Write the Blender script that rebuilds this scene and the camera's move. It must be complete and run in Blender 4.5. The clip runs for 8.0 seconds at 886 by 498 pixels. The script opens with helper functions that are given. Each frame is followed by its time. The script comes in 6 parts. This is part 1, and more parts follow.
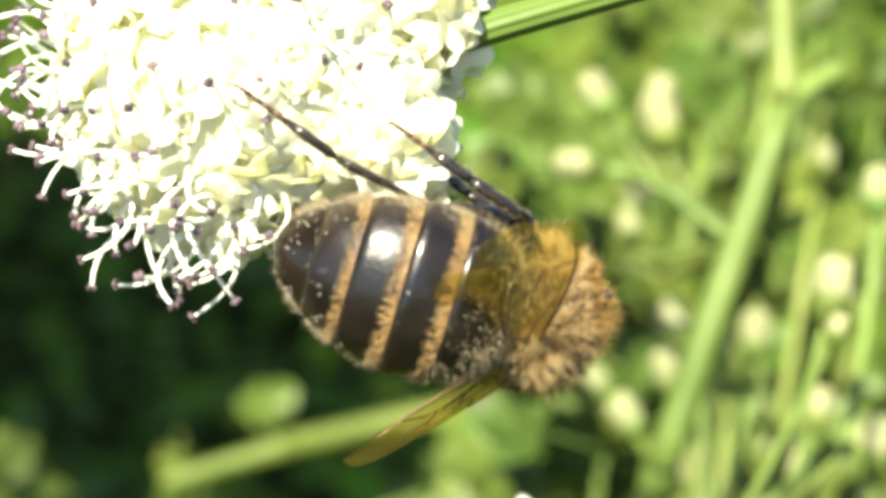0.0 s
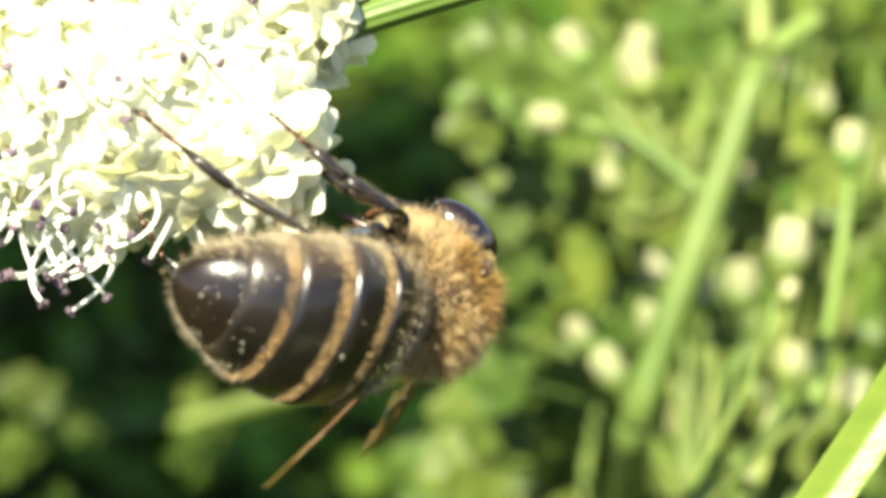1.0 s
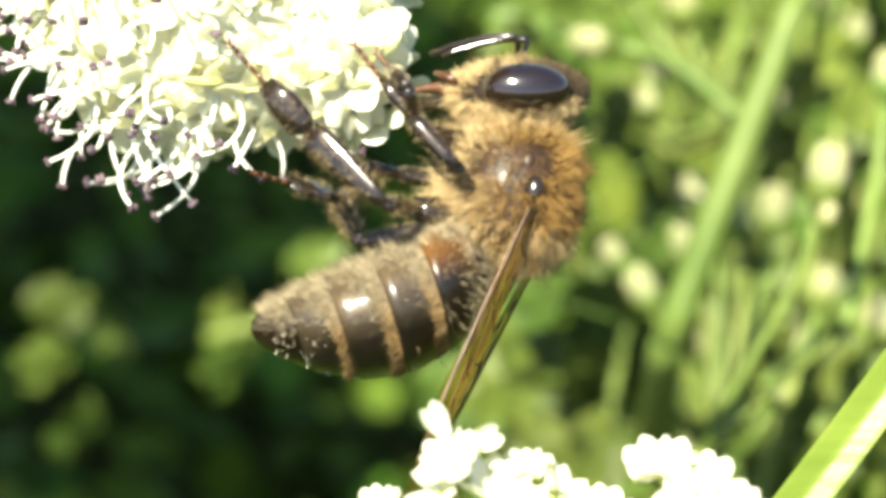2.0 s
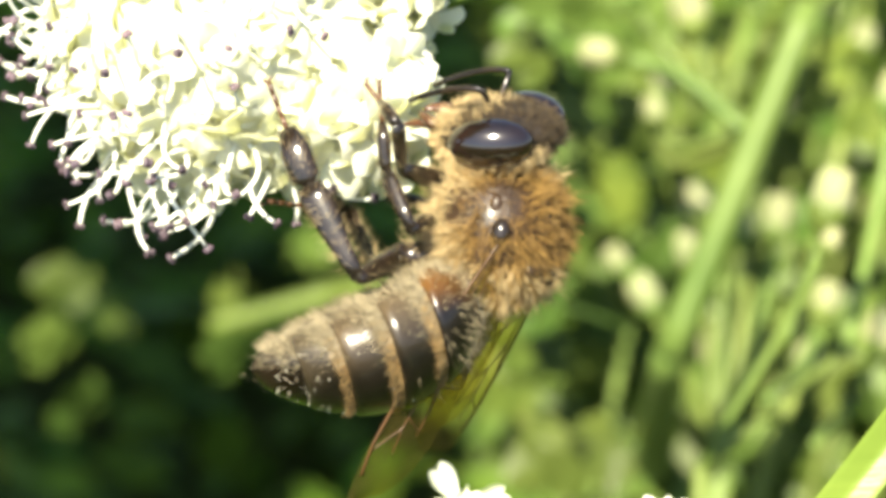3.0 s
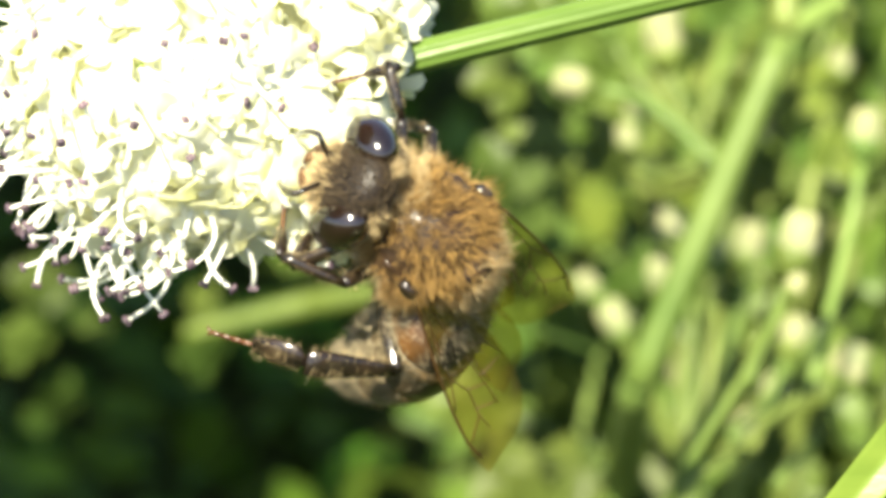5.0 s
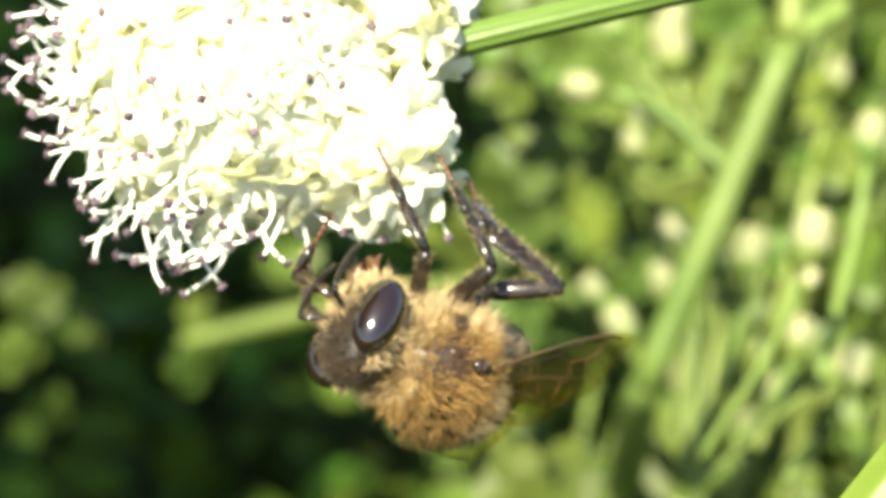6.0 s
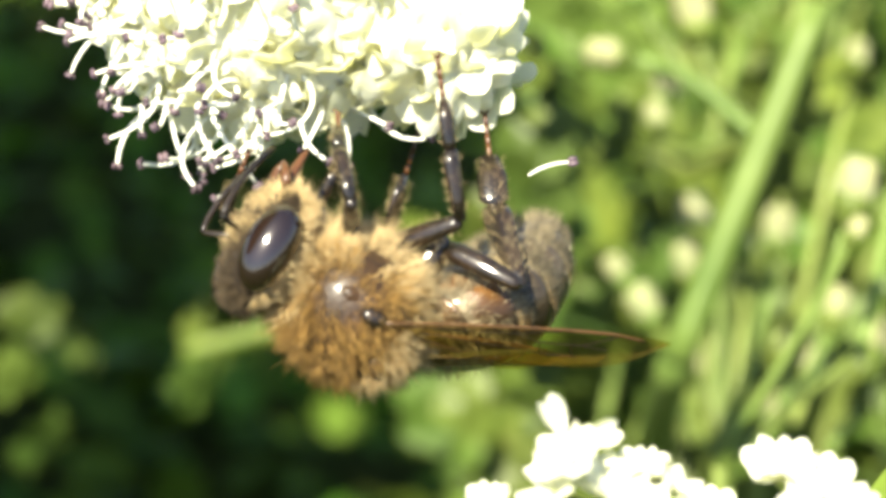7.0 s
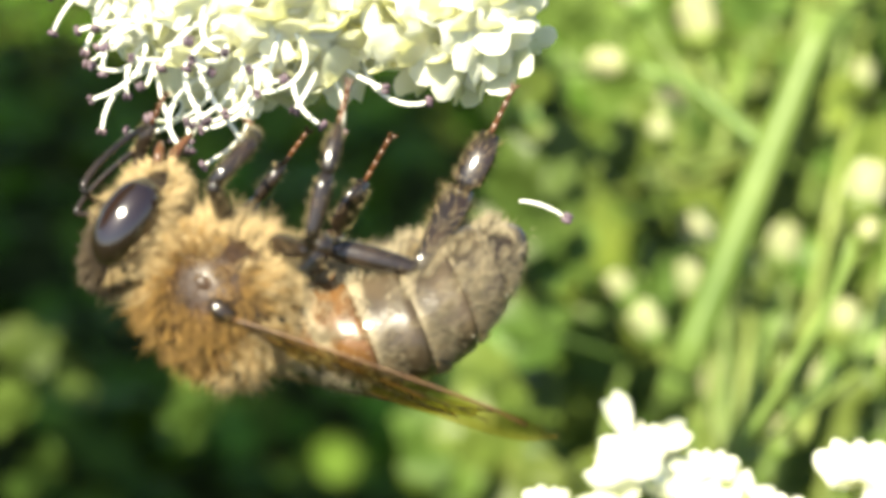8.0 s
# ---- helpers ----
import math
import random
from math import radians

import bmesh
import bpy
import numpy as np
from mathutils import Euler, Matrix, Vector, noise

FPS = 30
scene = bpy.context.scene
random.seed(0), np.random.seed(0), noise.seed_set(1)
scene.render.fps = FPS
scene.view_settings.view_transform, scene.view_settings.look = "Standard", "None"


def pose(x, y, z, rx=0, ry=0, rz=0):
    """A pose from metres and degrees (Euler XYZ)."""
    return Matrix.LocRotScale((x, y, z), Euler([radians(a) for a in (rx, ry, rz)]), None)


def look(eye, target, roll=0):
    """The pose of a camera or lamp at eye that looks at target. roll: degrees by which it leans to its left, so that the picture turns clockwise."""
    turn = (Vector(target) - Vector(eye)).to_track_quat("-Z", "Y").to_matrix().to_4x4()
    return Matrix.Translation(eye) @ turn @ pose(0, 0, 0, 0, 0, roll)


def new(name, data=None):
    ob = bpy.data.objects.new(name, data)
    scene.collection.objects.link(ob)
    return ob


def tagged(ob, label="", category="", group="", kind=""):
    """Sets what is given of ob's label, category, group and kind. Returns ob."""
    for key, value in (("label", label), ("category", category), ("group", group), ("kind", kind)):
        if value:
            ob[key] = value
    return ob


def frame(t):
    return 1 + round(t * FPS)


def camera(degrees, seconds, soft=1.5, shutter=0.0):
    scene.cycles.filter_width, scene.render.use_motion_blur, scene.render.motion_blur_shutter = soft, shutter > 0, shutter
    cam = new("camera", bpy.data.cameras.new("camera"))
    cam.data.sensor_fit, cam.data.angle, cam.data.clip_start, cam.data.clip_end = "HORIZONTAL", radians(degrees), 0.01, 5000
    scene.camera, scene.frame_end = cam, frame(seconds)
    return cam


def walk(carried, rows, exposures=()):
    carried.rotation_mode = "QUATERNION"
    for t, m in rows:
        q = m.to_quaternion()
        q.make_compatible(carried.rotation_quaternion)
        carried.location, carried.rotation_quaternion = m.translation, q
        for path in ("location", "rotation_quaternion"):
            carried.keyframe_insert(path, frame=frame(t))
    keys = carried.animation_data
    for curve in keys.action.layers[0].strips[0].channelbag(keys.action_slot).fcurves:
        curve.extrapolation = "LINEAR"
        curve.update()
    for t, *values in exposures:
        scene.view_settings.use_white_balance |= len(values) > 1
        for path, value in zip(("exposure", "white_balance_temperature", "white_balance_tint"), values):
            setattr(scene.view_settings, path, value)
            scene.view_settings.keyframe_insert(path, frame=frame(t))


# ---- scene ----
def mm(x, y, z, rx=0, ry=0, rz=0):
    """A pose from millimetres and degrees."""
    return pose(x / 1000, y / 1000, z / 1000, rx, ry, rz)


# The sharp plane lies 0.45 m above the soil; the camera looks down on it by 30 degrees.
FOCUS = pose(0, 0, 0.45, 60, 0, 0)          # x right, y up the picture, z towards the camera
BASE = FOCUS @ mm(0, 0, 46.65)

cam = camera(30, 8.0, soft=4.1)
cam.data.dof.use_dof = True
cam.data.dof.focus_distance = 0.0462
cam.data.dof.aperture_fstop = 66
walk(cam, [
    (0.0, BASE @ mm(-1.71, -5.00, -2.86, 6.46, -1.71, -2.33)),
    (0.5, BASE @ mm(-0.11, -5.15, -3.87, 6.19, -0.98, -2.98)),
    (1.0, BASE @ mm(3.46, -3.27, -2.88, 3.87, 0.23, -2.47)),
    (1.5, BASE @ mm(2.11, -4.09, -0.86, 2.15, 0.48, -1.89)),
    (3.0, BASE @ mm(1.72, -1.37, 0.32, 0.24, 0.81, -0.28)),
    (3.5, BASE @ mm(0.00, 0.00, 0.00, 0.00, 0.00, 0.00)),
    (4.0, BASE @ mm(0.63, -1.61, -0.70, 0.55, 0.01, 0.69)),
    (4.5, BASE @ mm(2.68, 1.39, -0.09, -0.32, 0.38, 0.77)),
    (6.0, BASE @ mm(0.28, -0.48, 1.96, 0.69, -0.61, 0.91)),
    (6.5, BASE @ mm(-1.48, -1.80, 0.77, 1.08, -1.01, 1.18)),
    (7.0, BASE @ mm(-1.48, -4.64, -2.27, 2.17, -0.92, 0.02)),
    (7.5, BASE @ mm(-3.45, -5.46, -3.83, 2.80, -1.46, 0.14)),
    (8.0, BASE @ mm(-1.36, -6.74, -4.43, 3.83, -0.91, 0.28)),
], exposures=[(0.0, 2.2), (8.0, 2.2)])

# ---- light ----
SUN = (FOCUS.to_3x3() @ Vector((-0.25, 0.45, 0.86))).normalized()
world = bpy.data.worlds.new("sky")
scene.world = world
world.use_nodes = True
wn = world.node_tree.nodes
wn.clear()
sky = wn.new("ShaderNodeTexSky")
sky.sky_type, sky.sun_disc = "NISHITA", False
sky.sun_elevation = math.asin(SUN.z)
sky.sun_rotation = math.atan2(SUN.x, SUN.y)
background = wn.new("ShaderNodeBackground")
background.inputs["Strength"].default_value = 0.065
wout = wn.new("ShaderNodeOutputWorld")
world.node_tree.links.new(sky.outputs[0], background.inputs[0])
world.node_tree.links.new(background.outputs[0], wout.inputs[0])
lamp = bpy.data.lights.new("sun", "SUN")
lamp.energy, lamp.angle, lamp.color = 5.0, radians(0.53), (1.0, 0.93, 0.73)
sun = new("sun", lamp)
sun.matrix_world = look(SUN * 5, (0, 0, 0))


# ---- materials ----
class Nodes:
    """A short way to write a node material."""

    def __init__(self, name):
        self.mat = bpy.data.materials.new(name)
        self.mat.use_nodes = True
        self.tree = self.mat.node_tree
        self.tree.nodes.clear()
        self.out = self.tree.nodes.new("ShaderNodeOutputMaterial")

    def add(self, kind, _props=None, **inputs):
        n = self.tree.nodes.new(kind)
        props = _props or {}
        if "operation" in props:
            n.operation = props["operation"]
        if "data_type" in props:
            n.data_type, n.blend_type = props["data_type"], props["blend_type"]
        for k, v in inputs.items():
            key = k.replace("_", " ")
            sock = n.inputs[int(k[1:])] if k[0] == "i" and k[1:].isdigit() else n.inputs[key]
            if isinstance(v, bpy.types.NodeSocket):
                self.tree.links.new(v, sock)
            else:
                sock.default_value = v
        return n

    def surface(self, socket):
        self.tree.links.new(socket, self.out.inputs["Surface"])
        return self.mat

    def ramp(self, fac, *stops):
        n = self.add("ShaderNodeValToRGB", i0=fac)
        e = n.color_ramp.elements
        while len(e) < len(stops):
            e.new(0.5)
        for el, (p, c) in zip(e, stops):
            el.position, el.color = p, (*c, 1)
        return n.outputs[0]

    def noise(self, scale, detail=3, coord="Object", rough=0.55, stretch=None):
        co = self.add("ShaderNodeTexCoord").outputs[coord]
        if stretch:
            co = self.add("ShaderNodeMapping", Vector=co, Scale=stretch).outputs[0]
        return self.add("ShaderNodeTexNoise", Vector=co, Scale=scale, Detail=detail, Roughness=rough).outputs[0]

    def bump(self, height, strength, distance):
        return self.add("ShaderNodeBump", Height=height, Strength=strength, Distance=distance).outputs[0]

    def vary(self, color, amount, hue=0.03):
        """Shift a colour a little from piece to piece."""
        r = self.add("ShaderNodeObjectInfo").outputs["Random"]
        v = self.add("ShaderNodeMapRange", Value=r, To_Min=1 - amount, To_Max=1 + amount).outputs[0]
        r2 = self.add("ShaderNodeMath", {"operation": "FRACT"}, i0=self.add("ShaderNodeMath", {"operation": "MULTIPLY"}, i0=r, i1=7.31).outputs[0]).outputs[0]
        h = self.add("ShaderNodeMapRange", Value=r2, To_Min=0.5 - hue, To_Max=0.5 + hue).outputs[0]
        return self.add("ShaderNodeHueSaturation", Hue=h, Value=v, Color=color).outputs[0]

    def islands(self, color, amount, hue=0.03):
        r = self.add("ShaderNodeNewGeometry").outputs["Random Per Island"]
        v = self.add("ShaderNodeMapRange", Value=r, To_Min=1 - amount, To_Max=1 + amount).outputs[0]
        r2 = self.add("ShaderNodeMath", {"operation": "FRACT"}, i0=self.add("ShaderNodeMath", {"operation": "MULTIPLY"}, i0=r, i1=7.31).outputs[0]).outputs[0]
        h = self.add("ShaderNodeMapRange", Value=r2, To_Min=0.5 - hue, To_Max=0.5 + hue).outputs[0]
        return self.add("ShaderNodeHueSaturation", Hue=h, Value=v, Color=color).outputs[0]


def leafy(name, dark, light, scale, through_part=0.35, rough=0.45, islands=False, vary=0.3, stretch=None, hue=0.02, bump=0.3, thru=None):
    """Plant tissue: a lit upper skin, light that passes through, and a faint gloss."""
    n = Nodes(name)
    f = n.noise(scale, 4, stretch=stretch)
    col = n.ramp(f, (0.3, dark), (0.72, light))
    col = n.islands(col, vary, hue) if islands else n.vary(col, vary, hue)
    nor = n.bump(n.noise(scale * 4, 3, stretch=stretch), bump, 0.0001)
    skin = n.add("ShaderNodeBsdfPrincipled", Base_Color=col, Roughness=rough, Normal=nor)
    skin.inputs["Specular IOR Level"].default_value = 0.15
    warm = n.add("ShaderNodeMix", {"data_type": "RGBA", "blend_type": "MULTIPLY"}, i0=1.0, i6=col, i7=(*(thru or (1.25, 1.25, 0.6)), 1)).outputs[2]
    tr = n.add("ShaderNodeBsdfTranslucent", Color=warm, Normal=nor)
    return n.surface(n.add("ShaderNodeMixShader", i0=through_part, i1=skin.outputs[0], i2=tr.outputs[0]).outputs[0])


def plain(name, dark, light, scale, rough=0.5, bump=0.3, depth=0.0001, metallic=0.0, spec=0.5, coat=0.0, stretch=None, vary=0.0, coat_rough=0.12, coat_ior=1.5):
    n = Nodes(name)
    col = n.ramp(n.noise(scale, 4, stretch=stretch), (0.3, dark), (0.7, light))
    if vary:
        col = n.vary(col, vary)
    nor = n.bump(n.noise(scale * 3.3, 4, stretch=stretch), bump, depth)
    p = n.add("ShaderNodeBsdfPrincipled", Base_Color=col, Roughness=rough, Normal=nor, Metallic=metallic)
    p.inputs["Specular IOR Level"].default_value = spec
    p.inputs["Coat Weight"].default_value = coat
    p.inputs["Coat Roughness"].default_value = coat_rough
    p.inputs["Coat IOR"].default_value = coat_ior
    return n.surface(p.outputs[0])


PETAL = leafy("white_petal", (0.80, 0.82, 0.70), (0.88, 0.88, 0.83), 900, 0.58, 0.4, vary=0.03, hue=0.01, bump=0.25, thru=(1.0, 0.98, 0.72))
PETAL_MASS = leafy("white_petal_mass", (0.78, 0.80, 0.66), (0.87, 0.87, 0.80), 900, 0.58, 0.4, islands=True, vary=0.06, hue=0.01, thru=(1.0, 0.98, 0.72))
FILAMENT = leafy("white_filament", (0.76, 0.78, 0.68), (0.86, 0.86, 0.8), 800, 0.3, 0.4, vary=0.04, thru=(1, 1, 0.85))
ANTHER = plain("purple_anther", (0.03, 0.018, 0.026), (0.10, 0.065, 0.08), 2500, 0.6, 0.6, 0.00005, vary=0.3)
OVARY = leafy("green_ovary", (0.22, 0.30, 0.06), (0.42, 0.48, 0.16), 900, 0.2, 0.4, vary=0.2)
STEM = leafy("green_stem", (0.055, 0.092, 0.014), (0.135, 0.18, 0.038), 500, 0.12, 0.35, stretch=(0.1, 1, 1), vary=0.1)
STALK = leafy("pale_stalk", (0.07, 0.11, 0.019), (0.148, 0.195, 0.05), 160, 0.15, 0.4, vary=0.25)
BLADE = leafy("grass_blade", (0.045, 0.085, 0.008), (0.115, 0.165, 0.024), 420, 0.2, 0.35, stretch=(0.05, 1, 1), vary=0.1)
BUD = leafy("cream_bud", (0.19, 0.205, 0.09), (0.36, 0.355, 0.21), 260, 0.2, 0.45, vary=0.15)
LEAF = leafy("green_leaf", (0.05, 0.085, 0.012), (0.115, 0.16, 0.034), 120, 0.4, 0.4, vary=0.35)
UNDERGROWTH = leafy("undergrowth_leaf", (0.035, 0.062, 0.007), (0.092, 0.13, 0.02), 80, 0.35, 0.45, islands=True, vary=0.45)
DEEP = leafy("deep_shade_leaf", (0.032, 0.07, 0.004), (0.07, 0.135, 0.009), 40, 0.25, 0.7, islands=True, vary=0.4)
BARK = plain("grey_bark", (0.06, 0.045, 0.03), (0.16, 0.13, 0.10), 60, 0.9, 0.8, 0.003)
# Near-black green: the shade under the plants is put into the soil's colour.
SOIL = plain("shade_dark_soil", (0.012, 0.017, 0.003), (0.025, 0.034, 0.006), 60, 1.0, 0.8, 0.004, spec=0.05)

CUTICLE = plain("dark_cuticle", (0.004, 0.003, 0.0025), (0.012, 0.007, 0.004), 1100, 0.25, 0.5, 0.00003, spec=0.4)
HEAD_SKIN = plain("dark_head_cuticle", (0.005, 0.0035, 0.003), (0.016, 0.010, 0.006), 1500, 0.45, 0.8, 0.00004, spec=0.35)
LEG_SKIN = plain("brown_leg_cuticle", (0.003, 0.0025, 0.002), (0.014, 0.008, 0.004), 1400, 0.5, 0.7, 0.00004, spec=0.1, coat=0.9, coat_rough=0.14, coat_ior=1.5)
SHIELD_SKIN = plain("brown_shield", (0.009, 0.005, 0.0025), (0.04, 0.02, 0.008), 1300, 0.5, 0.9, 0.00006, spec=0.25, coat=0.2, coat_rough=0.25)
FOOT_SKIN = plain("amber_foot_cuticle", (0.03, 0.012, 0.005), (0.085, 0.034, 0.012), 900, 0.34, 0.4, 0.00003)
EYE = plain("brown_eye", (0.003, 0.0015, 0.001), (0.010, 0.0045, 0.0026), 500, 0.6, 0.05, 0.00001, spec=0.05, coat=1.0, coat_rough=0.125, coat_ior=1.7)
VEIN = plain("wing_vein", (0.03, 0.014, 0.004), (0.085, 0.04, 0.011), 600, 0.4)


def fur_material(name, root, tip):
    n = Nodes(name)
    col = n.ramp(n.add("ShaderNodeNewGeometry").outputs["Random Per Island"], (0.0, root), (1.0, tip))
    d = n.add("ShaderNodeBsdfPrincipled", Base_Color=col, Roughness=0.5)
    t = n.add("ShaderNodeBsdfTranslucent", Color=col)
    return n.surface(n.add("ShaderNodeMixShader", i0=0.4, i1=d.outputs[0], i2=t.outputs[0]).outputs[0])


FUR = fur_material("tawny_fur", (0.085, 0.043, 0.011), (0.60, 0.375, 0.11))
BROWN_FUR = fur_material("brown_fur", (0.025, 0.013, 0.005), (0.16, 0.085, 0.028))
PALE_FUR = fur_material("pale_fur", (0.26, 0.18, 0.075), (0.84, 0.67, 0.37))
CROWN_FUR = fur_material("dark_crown_fur", (0.022, 0.015, 0.009), (0.17, 0.12, 0.062))
GREY_FUR = fur_material("grey_buff_fur", (0.05, 0.038, 0.02), (0.5, 0.42, 0.265))
BAND_FUR = fur_material("ochre_band_fur", (0.18, 0.10, 0.03), (0.56, 0.39, 0.17))
POLLEN = plain("pollen", (0.5, 0.46, 0.36), (0.8, 0.76, 0.62), 3000, 0.8)


def tergite_material(name, band, flank_skin, band_skin=(0.21, 0.125, 0.042), gloss=0.2, low=0.45, high=0.8):
    """Dark shell with an ochre band over its front share, band, a ragged border and paler, duller flanks."""
    n = Nodes(name)
    place = n.add("ShaderNodeSeparateXYZ", Vector=n.add("ShaderNodeTexCoord").outputs["Generated"])
    x, z = place.outputs[0], place.outputs[2]
    wob = n.add("ShaderNodeMath", {"operation": "MULTIPLY_ADD"}, i0=n.noise(1500, 4), i1=0.5, i2=-0.25).outputs[0]
    wob2 = n.add("ShaderNodeMath", {"operation": "MULTIPLY_ADD"}, i0=n.noise(300, 2), i1=0.95, i2=-0.475).outputs[0]
    s = n.add("ShaderNodeMath", {"operation": "ADD"}, i0=n.add("ShaderNodeMath", {"operation": "ADD"}, i0=x, i1=wob).outputs[0], i1=wob2).outputs[0]
    edge = 1 - band
    dark = n.ramp(n.noise(700, 4), (0.35, (0.003, 0.0025, 0.002)), (0.75, (0.009, 0.006, 0.0045)))
    on = n.ramp(s, (0.0, (0, 0, 0)), (edge - 0.05, (0, 0, 0)), (edge + 0.07, (0.75, 0.75, 0.75)), (1.0, (1, 1, 1)))
    back = n.add("ShaderNodeMix", {"data_type": "RGBA", "blend_type": "MIX"}, i0=on, i6=dark, i7=(*band_skin, 1)).outputs[2]
    mottle = n.ramp(n.noise(420, 3), (0.35, tuple(c * 0.35 for c in flank_skin)), (0.7, flank_skin))
    flank = n.add("ShaderNodeMix", {"data_type": "RGBA", "blend_type": "MIX"}, i0=on, i6=mottle, i7=(0.19, 0.155, 0.095, 1)).outputs[2]
    belly = n.add("ShaderNodeMapRange", Value=z, From_Min=low, From_Max=high, To_Min=1.0, To_Max=0.0).outputs[0]
    col = n.add("ShaderNodeMix", {"data_type": "RGBA", "blend_type": "MIX"}, i0=belly, i6=back, i7=flank).outputs[2]
    rough = n.add("ShaderNodeMapRange", Value=s, From_Min=edge - 0.1, From_Max=edge + 0.1, To_Min=0.32, To_Max=0.55).outputs[0]
    nor = n.bump(n.noise(2600, 4, rough=0.75), 0.7, 0.00004)
    p = n.add("ShaderNodeBsdfPrincipled", Base_Color=col, Roughness=rough, Normal=nor)
    p.inputs["Specular IOR Level"].default_value = 0.3
    p.inputs["Coat Weight"].default_value = gloss
    p.inputs["Coat Roughness"].default_value = 0.16
    p.inputs["Coat IOR"].default_value = 1.6
    return n.surface(p.outputs[0])


FRONT_SHELL = tergite_material("orange_sided_shell", 0.25, (0.115, 0.052, 0.013), (0.05, 0.025, 0.009), 0.2, 0.3, 0.62)
SHELL = tergite_material("banded_shell", 0.29, (0.07, 0.05, 0.028))
NARROW_SHELL = tergite_material("narrow_banded_shell", 0.24, (0.05, 0.037, 0.022), (0.15, 0.082, 0.025))


def membrane():
    n = Nodes("wing_membrane")
    nor = n.bump(n.noise(500, 3), 0.5, 0.00006)
    clear = n.add("ShaderNodeBsdfTransparent", Color=(0.80, 0.72, 0.36, 1))
    tint = n.add("ShaderNodeBsdfTranslucent", Color=(0.5, 0.33, 0.07, 1), Normal=nor)
    gloss = n.add("ShaderNodeBsdfGlossy", Color=(0.95, 0.85, 0.6, 1), Roughness=0.26, Normal=nor)
    skin = n.add("ShaderNodeBsdfDiffuse", Color=(0.42, 0.30, 0.09, 1), Normal=nor)
    film = n.add("ShaderNodeMixShader", i0=0.5, i1=tint.outputs[0], i2=skin.outputs[0])
    body = n.add("ShaderNodeMixShader", i0=0.13, i1=clear.outputs[0], i2=film.outputs[0])
    edge = n.add("ShaderNodeMath", {"operation": "MULTIPLY_ADD"}, i0=n.add("ShaderNodeFresnel", IOR=1.4, Normal=nor).outputs[0], i1=0.10, i2=0.004).outputs[0]
    return n.surface(n.add("ShaderNodeMixShader", i0=edge, i1=body.outputs[0], i2=gloss.outputs[0]).outputs[0])


MEMBRANE = membrane()


# ---- building helpers ----
def mesh_of(name, verts, faces, mats, index=None, smooth=True):
    """A mesh from places in millimetres."""
    me = bpy.data.meshes.new(name)
    me.from_pydata([(x / 1000, y / 1000, z / 1000) for x, y, z in verts], [], faces)
    for m in mats if isinstance(mats, (list, tuple)) else [mats]:
        me.materials.append(m)
    if index:
        me.polygons.foreach_set("material_index", index)
    me.polygons.foreach_set("use_smooth", [smooth] * len(faces))
    me.update()
    return me


def part(name, data, parent, m=None, label="", kind=""):
    """One mesh object under a thing or under a part."""
    ob = new(name, data)
    ob.parent = parent
    if m is not None:
        ob.matrix_basis = m
    return tagged(ob, label=label, kind=kind)


def thing(name, m, label, category, group="", kind="", data=None):
    ob = new(name, data)
    ob.matrix_basis = m
    return tagged(ob, label, category, group, kind)


